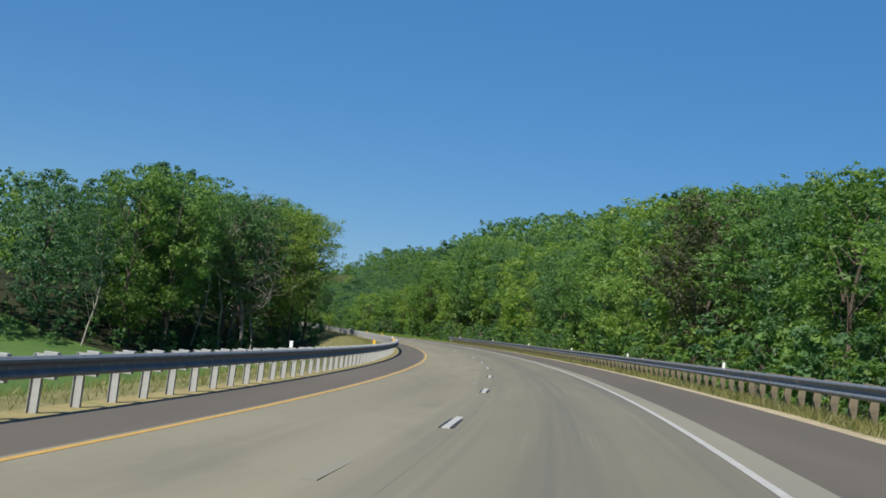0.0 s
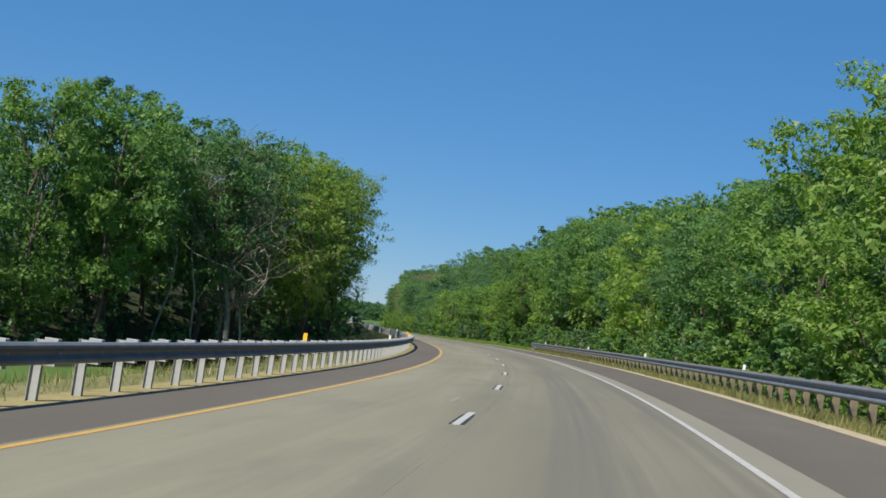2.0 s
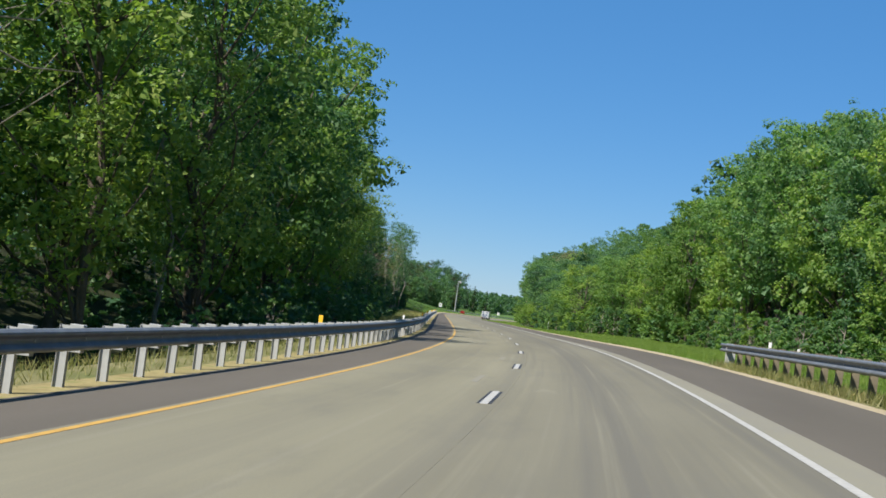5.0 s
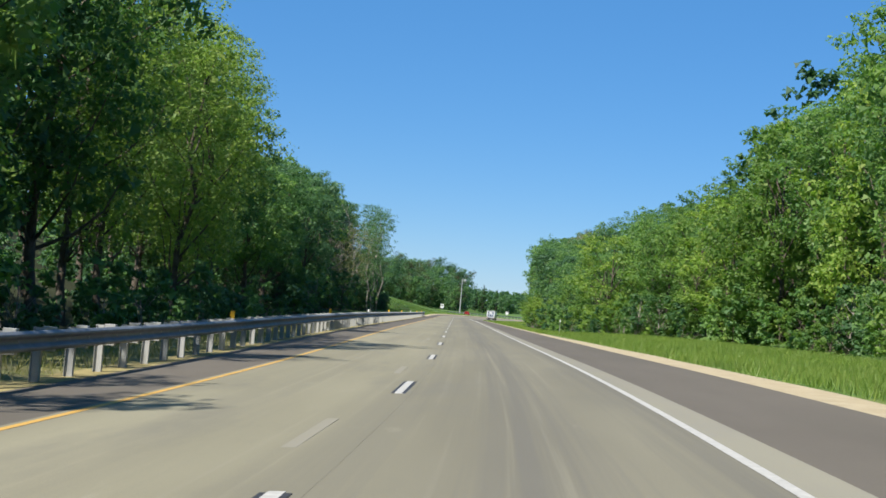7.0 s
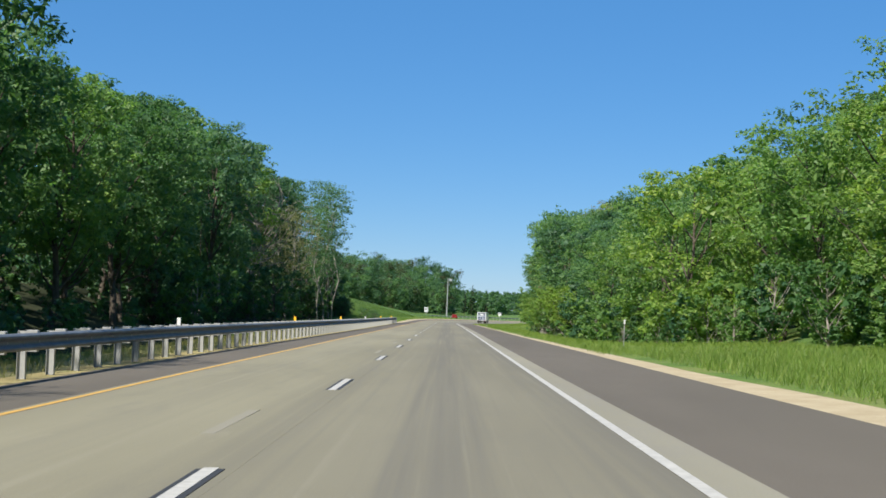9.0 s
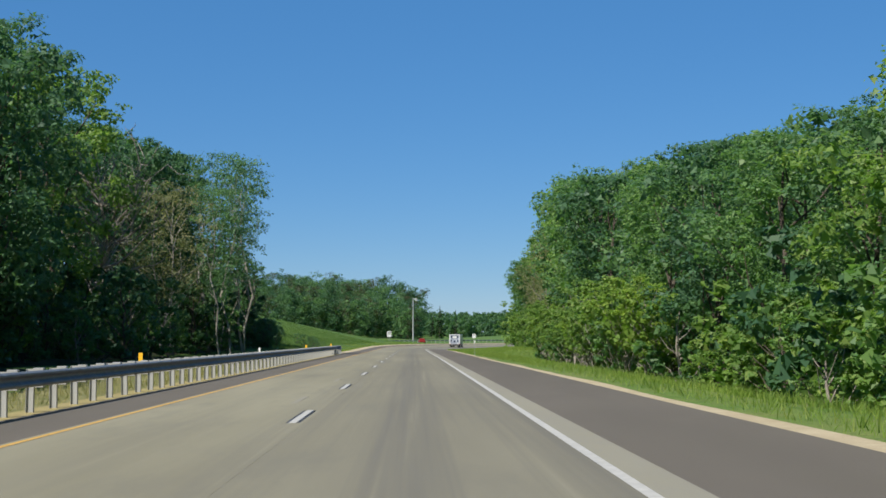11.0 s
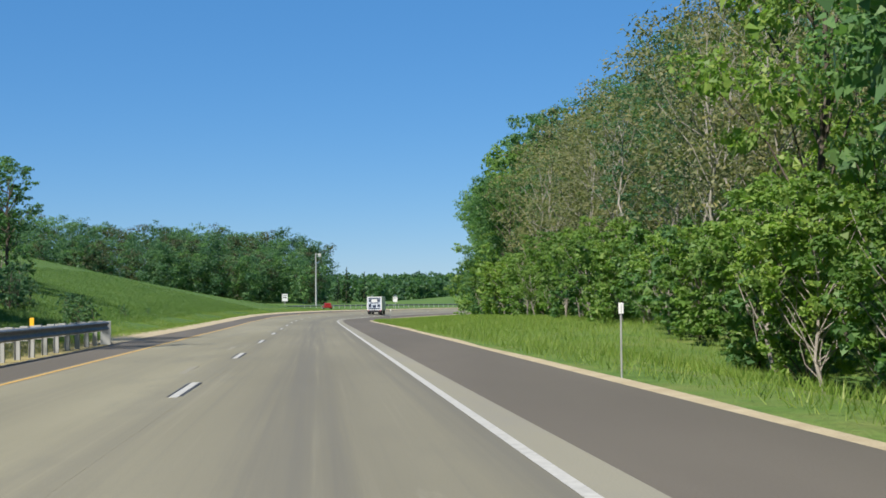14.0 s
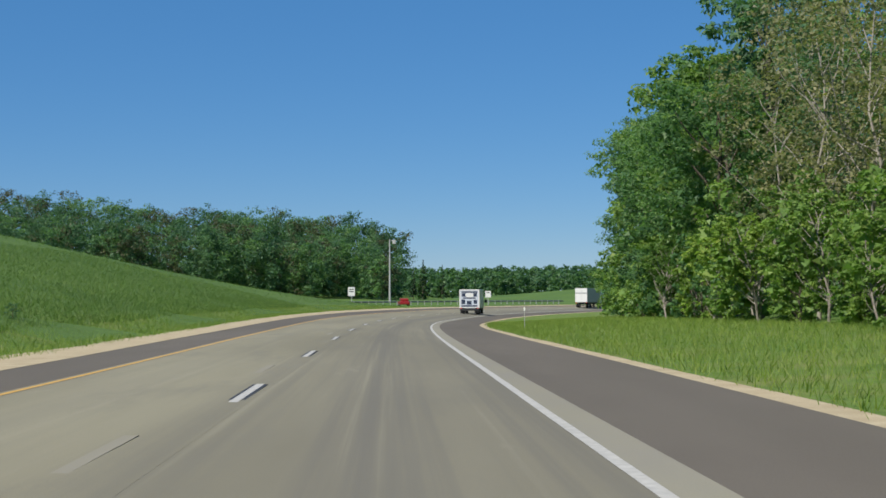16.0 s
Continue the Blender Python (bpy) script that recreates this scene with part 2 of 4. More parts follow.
def lanes_material():
    """Tan worn concrete on the passing side, greyer and tracked on the driven side, one blending into the other."""
    m, nt, b = material("worn_concrete", 0.85, 0.25)
    uv = nt.nodes.new("ShaderNodeUVMap").outputs[0]
    sep = nt.nodes.new("ShaderNodeSeparateXYZ")
    nt.links.new(uv, sep.inputs[0])
    broad = noise_at(nt, uv, 0.35, (1.0, 0.10, 1), 5)
    patch = noise_at(nt, uv, 0.8, (0.8, 0.16, 1), 6, 0.68)
    fine = noise_at(nt, uv, 55, (1, 1, 1), 3, 0.7)
    streak = noise_at(nt, uv, 2.2, (2.4, 0.015, 1), 5, 0.6)
    tan_ = ramp(nt, broad, ((0.32, (0.185, 0.171, 0.116)), (0.68, (0.252, 0.234, 0.160))))
    grey = ramp(nt, broad, ((0.32, (0.149, 0.138, 0.100)), (0.68, (0.199, 0.185, 0.133))))
    side = nt.nodes.new("ShaderNodeMath")
    side.operation = "MULTIPLY_ADD"
    side.inputs[1].default_value = 1.1
    nt.links.new(broad, side.inputs[0])
    nt.links.new(sep.outputs[0], side.inputs[2])
    step = node(nt, "ShaderNodeMapRange")
    step.inputs["From Min"].default_value, step.inputs["From Max"].default_value = -1.7, 0.35
    nt.links.new(side.outputs[0], step.inputs[0])
    c = mixed(nt, step.outputs[0], tan_, grey)
    # wheel paths
    wave = nt.nodes.new("ShaderNodeMath")
    wave.operation = "MULTIPLY_ADD"
    wave.inputs[1].default_value, wave.inputs[2].default_value = 2 * math.pi / 1.83, 1.2
    nt.links.new(sep.outputs[0], wave.inputs[0])
    sine = nt.nodes.new("ShaderNodeMath")
    sine.operation = "SINE"
    nt.links.new(wave.outputs[0], sine.inputs[0])
    add = nt.nodes.new("ShaderNodeMath")
    add.operation = "MULTIPLY_ADD"
    add.inputs[1].default_value = 0.14
    nt.links.new(sine.outputs[0], add.inputs[0])
    nt.links.new(streak, add.inputs[2])
    dark = ramp(nt, add.outputs[0], ((0.42, (0, 0, 0)), (0.72, (0.75,) * 3)))
    both = mixed(nt, 1.0, dark, ramp(nt, step.outputs[0], ((0.0, (0.25,) * 3), (1.0, (1.0,) * 3))), "MULTIPLY")
    c = mixed(nt, both, c, (0.125, 0.118, 0.098))
    pale = ramp(nt, streak, ((0.3, (0.3,) * 3), (0.42, (0, 0, 0))))
    c = mixed(nt, pale, c, (0.263, 0.246, 0.188))
    c = mixed(nt, ramp(nt, patch, ((0.52, (0, 0, 0)), (0.72, (0.6,) * 3))), c, (0.146, 0.138, 0.108))
    c = mixed(nt, ramp(nt, patch, ((0.26, (0.5,) * 3), (0.36, (0, 0, 0)))), c, (0.292, 0.276, 0.211))
    c = mixed(nt, ramp(nt, fine, ((0.35, (0.3,) * 3), (0.65, (0, 0, 0)))), c, (0.107, 0.099, 0.080))
    nt.links.new(c, b.inputs["Base Color"])
    bumped(nt, b, fine, 0.15, 0.01)
    return m


M_LANE = lanes_material()
M_EDGE = paving("pale_concrete_edge", (0.262, 0.246, 0.187), (0.211, 0.198, 0.152), 0.3, 0.15)
M_SHOULDER = paving("brown_asphalt", (0.142, 0.124, 0.1), (0.11, 0.097, 0.077), 0.5, 0.35, 0.0, (0.104, 0.089, 0.073))
M_SCAR = paving("ground_off_marking", (0.285, 0.266, 0.205), (0.2, 0.186, 0.142), 0.35, 0.1)
M_TAR = plain("tar_seal", (0.035, 0.033, 0.03), 0.6)
M_WHITE = plain("white_road_paint", (0.38, 0.37, 0.34), 0.7, grain=0.15, scale=9)
M_YELLOW = plain("yellow_road_paint", (0.47, 0.28, 0.065), 0.7, grain=0.15, scale=9)
M_GRAVEL = earth("pale_gravel", ((0.3, (0.40, 0.325, 0.205)), (0.7, (0.52, 0.44, 0.295))), 1.4, 0.35, 34)
M_DRY = earth("dry_verge", ((0.3, (0.28, 0.23, 0.10)), (0.55, (0.36, 0.30, 0.14)), (0.75, (0.15, 0.19, 0.045))), 1.1, 0.6, 9)
M_VERGE = earth("verge_grass", ((0.25, (0.08, 0.15, 0.03)), (0.45, (0.125, 0.205, 0.045)), (0.6, (0.17, 0.22, 0.06)), (0.8, (0.24, 0.25, 0.09))), 0.35, 1.4, 5)
M_GROUND = earth("meadow_and_wood_floor", ((0.3, (0.07, 0.135, 0.034)), (0.7, (0.115, 0.19, 0.045))), 0.05, 0.8, 2.5)
# litter coloured near black: the woods' shade is painted into it
M_FLOOR = earth("shade_darkened_litter", ((0.3, (0.026, 0.034, 0.016)), (0.7, (0.045, 0.05, 0.024))), 0.3, 0.8, 3.0)
M_BLADE = foliage("grass_blades", (0.135, 0.22, 0.045), (0.18, 0.28, 0.06), (0.28, 0.33, 0.1), 0.5, 0.1)
M_DRYBLADE = foliage("dry_grass_blades", (0.16, 0.18, 0.06), (0.24, 0.23, 0.09), (0.36, 0.31, 0.15), 0.4, 0.1)
M_DRYVERGE = earth("dry_grass_verge", ((0.25, (0.13, 0.155, 0.05)), (0.5, (0.21, 0.20, 0.085)), (0.8, (0.32, 0.275, 0.15))), 0.5, 0.7, 7)
M_HILLGRASS = foliage("hill_grass_blades", (0.08, 0.155, 0.036), (0.112, 0.198, 0.045), (0.165, 0.235, 0.06), 0.4, 0.1)
M_STEEL = plain("galvanised_steel", (0.35, 0.355, 0.34), 0.6, 0.15, 0.5, 0.18, 3.0)
M_BEAM = plain("weathered_rail_steel", (0.15, 0.165, 0.185), 0.55, 0.2, 0.4, 0.2, 2.0)
M_WOOD = plain("weathered_post_wood", (0.17, 0.145, 0.1), 0.9, 0, 0.2, 0.25, 5)
M_REFL_Y = plain("amber_reflector", (0.85, 0.47, 0.03), 0.35)
M_REFL_W = plain("white_reflector", (0.75, 0.75, 0.72), 0.4)
M_BARK = earth("grey_bark", ((0.3, (0.075, 0.06, 0.045)), (0.7, (0.17, 0.145, 0.115))), 2.0, 0.8, 11)
M_BIRCH = earth("pale_bark", ((0.3, (0.26, 0.235, 0.19)), (0.7, (0.46, 0.43, 0.36))), 1.5, 0.5, 9)
M_DEADWOOD = earth("dead_branch_wood", ((0.3, (0.24, 0.21, 0.18)), (0.7, (0.40, 0.36, 0.31))), 2.0, 0.5, 9)
M_LEAF = foliage("oak_leaves", (0.084, 0.174, 0.079), (0.119, 0.233, 0.094), (0.180, 0.297, 0.118), 0.5)
M_LEAF_LIGHT = foliage("light_green_leaves", (0.131, 0.231, 0.060), (0.177, 0.292, 0.078), (0.263, 0.348, 0.104), 0.5)
M_LEAF_DARK = foliage("dark_green_leaves", (0.067, 0.151, 0.090), (0.095, 0.193, 0.108), (0.140, 0.241, 0.130), 0.48)
M_LEAF_SUN = foliage("pale_yellow_green_leaves", (0.15, 0.24, 0.06), (0.21, 0.31, 0.085), (0.30, 0.37, 0.12), 0.5, 0.1)
M_LEAF_RUSSET = foliage("brown_green_leaves", (0.06, 0.075, 0.04), (0.085, 0.095, 0.05), (0.12, 0.12, 0.065), 0.4, 0.1)
M_LEAF_DUN = foliage("thin_dun_leaves", (0.16, 0.18, 0.092), (0.21, 0.215, 0.115), (0.28, 0.262, 0.15), 0.45, 0.2)
M_CONIFER = foliage("conifer_needles", (0.014, 0.035, 0.014), (0.02, 0.045, 0.017), (0.03, 0.06, 0.02), 0.1)


# ------------------------------------------------------------------ building helpers
def mesh_of(name, verts, faces, mat, uvs=None, flat=False):
    me = bpy.data.meshes.new(name)
    verts = np.asarray(verts, np.float32)
    faces = np.asarray(faces, np.int32)
    k = faces.shape[1]
    me.vertices.add(len(verts))
    me.vertices.foreach_set("co", verts.ravel())
    me.loops.add(faces.size)
    me.loops.foreach_set("vertex_index", faces.ravel())
    me.polygons.add(len(faces))
    me.polygons.foreach_set("loop_start", np.arange(0, faces.size, k, dtype=np.int32))
    if uvs is not None:
        lay = me.uv_layers.new(name="UVMap")
        lay.data.foreach_set("uv", np.asarray(uvs, np.float32)[faces.ravel()].ravel())
    me.polygons.foreach_set("use_smooth", np.full(len(faces), not flat, dtype=bool))
    me.update(calc_edges=True)
    me.materials.append(mat)
    return me


def part(name, bm, mat, parent=None, label="", m=None):
    """One mesh object from a bmesh or a ready mesh, under a thing or a part."""
    if isinstance(bm, bmesh.types.BMesh):
        me = bpy.data.meshes.new(name)
        bm.to_mesh(me)
        bm.free()
        me.materials.append(mat)
    else:
        me = bm
    ob = new(name, me)
    ob.parent = parent
    if m is not None:
        ob.matrix_basis = m
    return tagged(ob, label) if label else ob


def thing(name, m, label, category, group=""):
    ob = new(name)
    ob.empty_display_size = 0.3
    ob.matrix_basis = m
    return tagged(ob, label, category, group)


def box(bm, x0, x1, y0, y1, z0, z1, bevel=0.0):
    vs = bmesh.ops.create_cube(bm, size=1, matrix=Matrix.Translation(((x0 + x1) / 2, (y0 + y1) / 2, (z0 + z1) / 2)) @ Matrix.Diagonal((x1 - x0, y1 - y0, z1 - z0, 1)))["verts"]
    if bevel:
        es = list({e for v in vs for e in v.link_edges})
        bmesh.ops.bevel(bm, geom=es, offset=bevel, segments=2, affect="EDGES", profile=0.6)
    return bm


def boxed(*a, bevel=0.0):
    return box(bmesh.new(), *a, bevel=bevel)


def cylinder(bm, p, q, r0, r1=None, n=16, caps=True):
    p, q = Vector(p), Vector(q)
    m = Matrix.Translation((p + q) / 2) @ (q - p).to_track_quat("Z", "Y").to_matrix().to_4x4()
    bmesh.ops.create_cone(bm, cap_ends=caps, segments=n, radius1=r0, radius2=r0 if r1 is None else r1, depth=(q - p).length, matrix=m)
    return bm


def strip(name, o0, o1, s0, s1, dz, mat, step=4.0, cuts=1, thick=0.0):
    """A ribbon along the road between two offsets, with side faces down to its thickness."""
    s = np.arange(s0, s1 + step * 0.5, step)
    e0 = o0(s) if callable(o0) else np.full_like(s, o0)
    e1 = o1(s) if callable(o1) else np.full_like(s, o1)
    cols = [(e0 + (e1 - e0) * u, dz) for u in np.linspace(0, 1, cuts + 1)]
    if thick:
        cols = [(e0, dz - thick)] + cols + [(e1, dz - thick)]
    V, UV = [], []
    for o, d in cols:
        x, y = road_xy(s, o)
        V.append(np.stack([x, y, along(RZ, s) + along(BANK, s) * o + d], 1))
        UV.append(np.stack([o, s], 1))
    n, k = len(s), len(cols)
    V, UV = np.concatenate(V), np.concatenate(UV)
    i = np.arange(n - 1)
    F = np.concatenate([np.stack([c * n + i, (c + 1) * n + i, (c + 1) * n + i + 1, c * n + i + 1], 1) for c in range(k - 1)])
    return mesh_of(name, V, F, mat, UV, flat=True)


def structure(name, me, label):
    return tagged(new(name, me), label, kind="structure")


# ------------------------------------------------------------------ ground
gx = np.concatenate([np.linspace(-3200, -520, 14), np.arange(-480, 260, 6.0), np.linspace(300, 3000, 14)])
gy = np.concatenate([np.linspace(-2800, -180, 14), np.arange(-140, 1100, 6.0), np.linspace(1120, 1600, 25), np.linspace(1700, 4200, 12)])
X, Y = np.meshgrid(gx, gy)
Z = ground_z(X.ravel(), Y.ravel())
gs, go = to_road(X.ravel(), Y.ravel())
Z = Z - 0.4 * (1 - smooth(np.where(go > 0, 16.5, 11), np.where(go > 0, 20, 13.5), np.abs(go))) * (gs > -255) * (gs < 1290)
gv = np.stack([X.ravel(), Y.ravel(), Z], 1)
nx, ny = len(gx), len(gy)
ii, jj = np.meshgrid(np.arange(nx - 1), np.arange(ny - 1))
q = (jj * nx + ii).ravel()
ground_me = mesh_of("ground", gv, np.stack([q, q + 1, q + nx + 1, q + nx], 1), M_GROUND)
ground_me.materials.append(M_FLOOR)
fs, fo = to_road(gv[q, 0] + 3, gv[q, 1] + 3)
# where the painted shade lies: under both woods, on the left from 4 m before
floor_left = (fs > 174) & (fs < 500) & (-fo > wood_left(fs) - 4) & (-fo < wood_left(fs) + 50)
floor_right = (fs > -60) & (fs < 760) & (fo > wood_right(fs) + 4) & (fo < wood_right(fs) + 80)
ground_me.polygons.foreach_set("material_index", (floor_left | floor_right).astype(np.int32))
structure("ground", ground_me, "rolling green meadow and wood floor with shade put into its dark colour")


def verge(name, o0, o1, mat, label, s0=-250.0, s1=1280.0, n=9, lift=0.0):
    s = np.arange(s0, s1, 4.0)
    os_ = np.linspace(o0, o1, n)
    S, O = np.meshgrid(s, os_, indexing="ij")
    x, y = road_xy(S.ravel(), O.ravel())
    z = ground_z(x, y) + lift
    z = np.where(np.abs(O.ravel() - o0) < 0.01, along(RZ, S.ravel()) + along(BANK, S.ravel()) * o0 + lift, z)
    z = np.where(np.abs(O.ravel() - o1) < 0.01, z - 0.12, z)
    i, j = np.meshgrid(np.arange(len(s) - 1), np.arange(n - 1), indexing="ij")
    k = (i * n + j).ravel()
    F = np.stack([k, k + n, k + n + 1, k + 1], 1)
    if o1 > o0:
        F = F[:, ::-1]
    return structure(name, mesh_of(name, np.stack([x, y, z], 1), F, mat), label)


verge("verge_right", 4.7, 26.0, M_VERGE, "bright green grass verge beside the shoulder", lift=-0.06, n=14)
verge("verge_left", GRAVEL_L + 0.05, -13.5, M_DRYVERGE, "dry yellow-green grass verge beyond the guardrail", s1=506.0, lift=-0.05)
verge("verge_left_bend", GRAVEL_L + 0.05, -13.5, M_VERGE, "yellow-green weedy verge below the open hill", s0=506.0, lift=-0.05)
verge("verge_right_rail", 5.2, 10.5, M_DRYVERGE, "dry yellowish grass under the outer guardrail", s1=216.0, lift=-0.035, n=8)
structure("gravel_right", strip("gravel_right", lambda s: shoulder_edge(s) - 0.02, gravel_edge, -250, 1280, -0.025, M_GRAVEL, step=2.0, cuts=2, thick=0.15), "pale tan gravel edge beside the asphalt shoulder")
structure("gravel_left_bend", strip("gravel_left_bend", lambda s: -7.95 - np.interp(s, (497, 508, 530, 560, 600), (0.1, 1.5, 1.15, 0.65, 0.45)) - 0.12 * np.sin(s * 0.5) - 0.07 * np.sin(s * 1.3), lambda s: SHOULDER_L + 0.015 + 0 * s, 498, 1280, 0.0, M_GRAVEL, cuts=2, thick=0.12), "pale tan gravel edge on the inside after the guardrail")
structure("gravel_left", strip("gravel_left", GRAVEL_L, SHOULDER_L + 0.02, -250, 1280, -0.03, M_DRY, cuts=2, thick=0.15), "dry grass and tan grit under the guardrail")

# ------------------------------------------------------------------ pavement
structure("shoulder_left", strip("shoulder_left", SHOULDER_L, SLAB_L, -250, 1280, -0.006, M_SHOULDER, thick=0.2), "brown-grey asphalt shoulder on the inside")
structure("shoulder_right", strip("shoulder_right", slab_edge, shoulder_edge, -250, 1280, -0.006, M_SHOULDER, thick=0.2), "brown-grey asphalt shoulder, smooth and worn")
structure("road_lane_left", strip("road_lane_left", SLAB_L + 0.004, DASH + 0.2, -250, 1280, 0.0, M_LANE, cuts=3, thick=0.25), "pale tan worn concrete passing lane")
structure("road_lane_right", strip("road_lane_right", DASH + 0.202, WHITE + 0.02, -250, 1280, 0.0, M_LANE, cuts=3, thick=0.25), "grey worn concrete lane with darker wheel paths")
structure("road_edge_right", strip("road_edge_right", WHITE + 0.024, lambda s: slab_edge(s) - 0.004, -250, 1280, 0.0, M_EDGE, thick=0.25), "pale concrete edge beside the white line")
structure("edge_line_white", strip("edge_line_white", WHITE - 0.058, WHITE + 0.058, -250, 1280, 0.004, M_WHITE), "solid white edge line, slightly worn")
structure("edge_line_yellow", strip("edge_line_yellow", YELLOW - 0.055, YELLOW + 0.055, -250, 1280, 0.004, M_YELLOW), "solid yellow edge line, slightly worn")

# ------------------------------------------------------------------ lane markings
def dash_at(n):
    s = n * 15.11
    return s + np.interp(s, (0, 60, 118, 210, 275, 365, 430, 524, 900), (7.3, 9.9, 13.0, 18.4, 23.3, 26.5, 28.4, 29.5, 30.5))


def flat_strip(name, half, length, dz, mat):
    bm = boxed(-half, half, -length / 2, length / 2, -0.02, dz)
    me = bpy.data.meshes.new(name)
    bm.to_mesh(me)
    bm.free()
    me.materials.append(mat)
    return me


DASH_WHITE = flat_strip("white_stripe", 0.06, 3.85, 0.008, M_WHITE)
DASH_BLACK = flat_strip("black_border", 0.112, 3.75, 0.004, M_TAR)
SCAR = flat_strip("ground_off_stripe", 0.07, 3.6, 0.003, M_SCAR)
for n in range(-3, 58):
    s = dash_at(n)
    d = thing("lane_dash", road_pose(s, DASH), "white lane dash with black contrast borders on concrete", "lane marking", "lane dashes")
    tilt = Matrix.Rotation(math.atan(float(along(BANK, s))), 4, "Y").inverted()
    part("white_stripe", DASH_WHITE, M_WHITE, d, m=tilt)
    part("black_border", DASH_BLACK, M_TAR, d, m=tilt)
    if n < 42 and n % 3 != 1:
        k = tagged(part("removed_dash", SCAR, M_SCAR, m=road_pose(s + 7.0, DASH - 0.5 + 0.1 * math.sin(n)) @ tilt), "pale scar of an older ground-off lane dash", "lane marking", "ground-off dashes")


# ------------------------------------------------------------------ guardrails
def beam_mesh(length=3.83):
    """A W-shaped steel beam, its face towards -x, its mid height at z = 0."""
    prof = [(0.0, -0.156), (-0.035, -0.150), (-0.078, -0.118), (-0.083, -0.098), (-0.078, -0.078), (-0.012, -0.030), (-0.005, 0.0),
            (-0.012, 0.030), (-0.078, 0.078), (-0.083, 0.098), (-0.078, 0.118), (-0.035, 0.150), (0.0, 0.156)]
    ring = prof + [(x + 0.006, z) for x, z in reversed(prof)]
    k = len(ring)
    V = [(x, y, z) for y in (-length / 2, length / 2) for x, z in ring]
    F = [(i, (i + 1) % k, (i + 1) % k + k, i + k) for i in range(k)]
    return mesh_of("rail_beam", V, F, M_BEAM, flat=True)


def steel_post_mesh():
    bm = bmesh.new()
    box(bm, -0.075, 0.075, -0.004, 0.004, -0.5, 0.85)
    box(bm, -0.077, -0.069, -0.05, 0.05, -0.5, 0.85)
    box(bm, 0.069, 0.077, -0.05, 0.05, -0.5, 0.85)
    me = bpy.data.meshes.new("post")
    bm.to_mesh(me)
    bm.free()
    me.materials.append(M_STEEL)
    return me


def simple_mesh(name, bm, mat):
    me = bpy.data.meshes.new(name)
    bm.to_mesh(me)
    bm.free()
    me.materials.append(mat)
    return me


BEAM = beam_mesh()
POST_STEEL = steel_post_mesh()
POST_WOOD = simple_mesh("post", boxed(-0.09, 0.09, -0.075, 0.075, -0.5, 0.82, bevel=0.012), M_WOOD)
BLOCK_L = simple_mesh("spacer_block", boxed(-0.10, 0.10, -0.075, 0.075, -0.19, 0.2, bevel=0.008), M_STEEL)
BLOCK_R = simple_mesh("spacer_block", boxed(-0.09, 0.09, -0.075, 0.075, -0.18, 0.18, bevel=0.008), M_WOOD)
BOLT = simple_mesh("bolt", cylinder(bmesh.new(), (-0.018, 0, 0), (0.0, 0, 0), 0.02, n=8), M_STEEL)


def guardrail(label, s0, s1, face, side, post_me, block_me):
    """side: -1 where the posts stand left of the beam, 1 right. Built in world axes."""
    g = thing("guardrail", pose(0, 0, 0), label, "guardrail")
    mid = 0.655
    turn = Matrix.Identity(4) if side > 0 else Matrix.Rotation(math.pi, 4, "Z")
    s = s0
    while s < s1:
        tilt = Matrix.Rotation(-math.atan((road_point(s + 1, face).z - road_point(s - 1, face).z) / -2), 4, "X")
        part("rail_beam", BEAM, M_BEAM, g, m=road_pose(s + 0.95, face, mid) @ tilt @ turn)
        s += 3.81
    s = s0
    while s <= s1 + 0.1:
        j = 0.012 * math.sin(s * 1.7)
        part("post", post_me, M_STEEL, g, m=road_pose(s, face + side * 0.29, -0.02 + j) @ pose(0, 0, 0, 0.8 * math.sin(s * 2.3), 0.8 * math.sin(s), 0))
        part("spacer_block", block_me, M_STEEL, g, m=road_pose(s, face + side * 0.11, mid))
        if s < 320:
            part("bolt", BOLT, M_STEEL, g, m=road_pose(s, face, mid) @ turn)
        s += 1.905
    return g


rail_left = guardrail("long galvanised steel guardrail on steel posts along the inside shoulder", -16.0, RAIL_L_END, RAIL_L, -1, POST_STEEL, BLOCK_L)
rail_right = guardrail("steel guardrail on weathered wooden posts along the outer shoulder", -16.0, RAIL_R_END, RAIL_R, 1, POST_WOOD, BLOCK_R)
# buried and flared ends
for g, s, f, side in ((rail_left, RAIL_L_END + 1.0, RAIL_L, -1), (rail_right, RAIL_R_END + 1.0, RAIL_R, 1)):
    bm = boxed(-0.05, 0.32, -0.05, 0.05, -0.75, 0.17, bevel=0.02)
    part("end_terminal", bm, M_STEEL, g, "grey end terminal", road_pose(s, f, 0.655) @ (Matrix.Identity(4) if side > 0 else Matrix.Rotation(math.pi, 4, "Z")))

PLATE_Y = simple_mesh("rail_reflector", boxed(-0.06, 0.06, -0.012, 0.012, 0, 0.24, bevel=0.01), M_REFL_Y)
PLATE_W = simple_mesh("rail_reflector", boxed(-0.05, 0.05, -0.012, 0.012, 0, 0.22, bevel=0.01), M_REFL_W)
n = 0
for s in np.arange(10.3, 500, 31.65):
    y = n % 2 == 0
    tagged(part("rail_reflector", PLATE_Y if n % 3 != 1 else PLATE_W, M_REFL_Y, m=road_pose(s, RAIL_L - 0.29, 0.82)),
           "amber reflector plate on top of the guardrail" if n % 3 != 1 else "white reflector plate on top of the guardrail", "reflector", "guardrail reflectors")
    n += 1
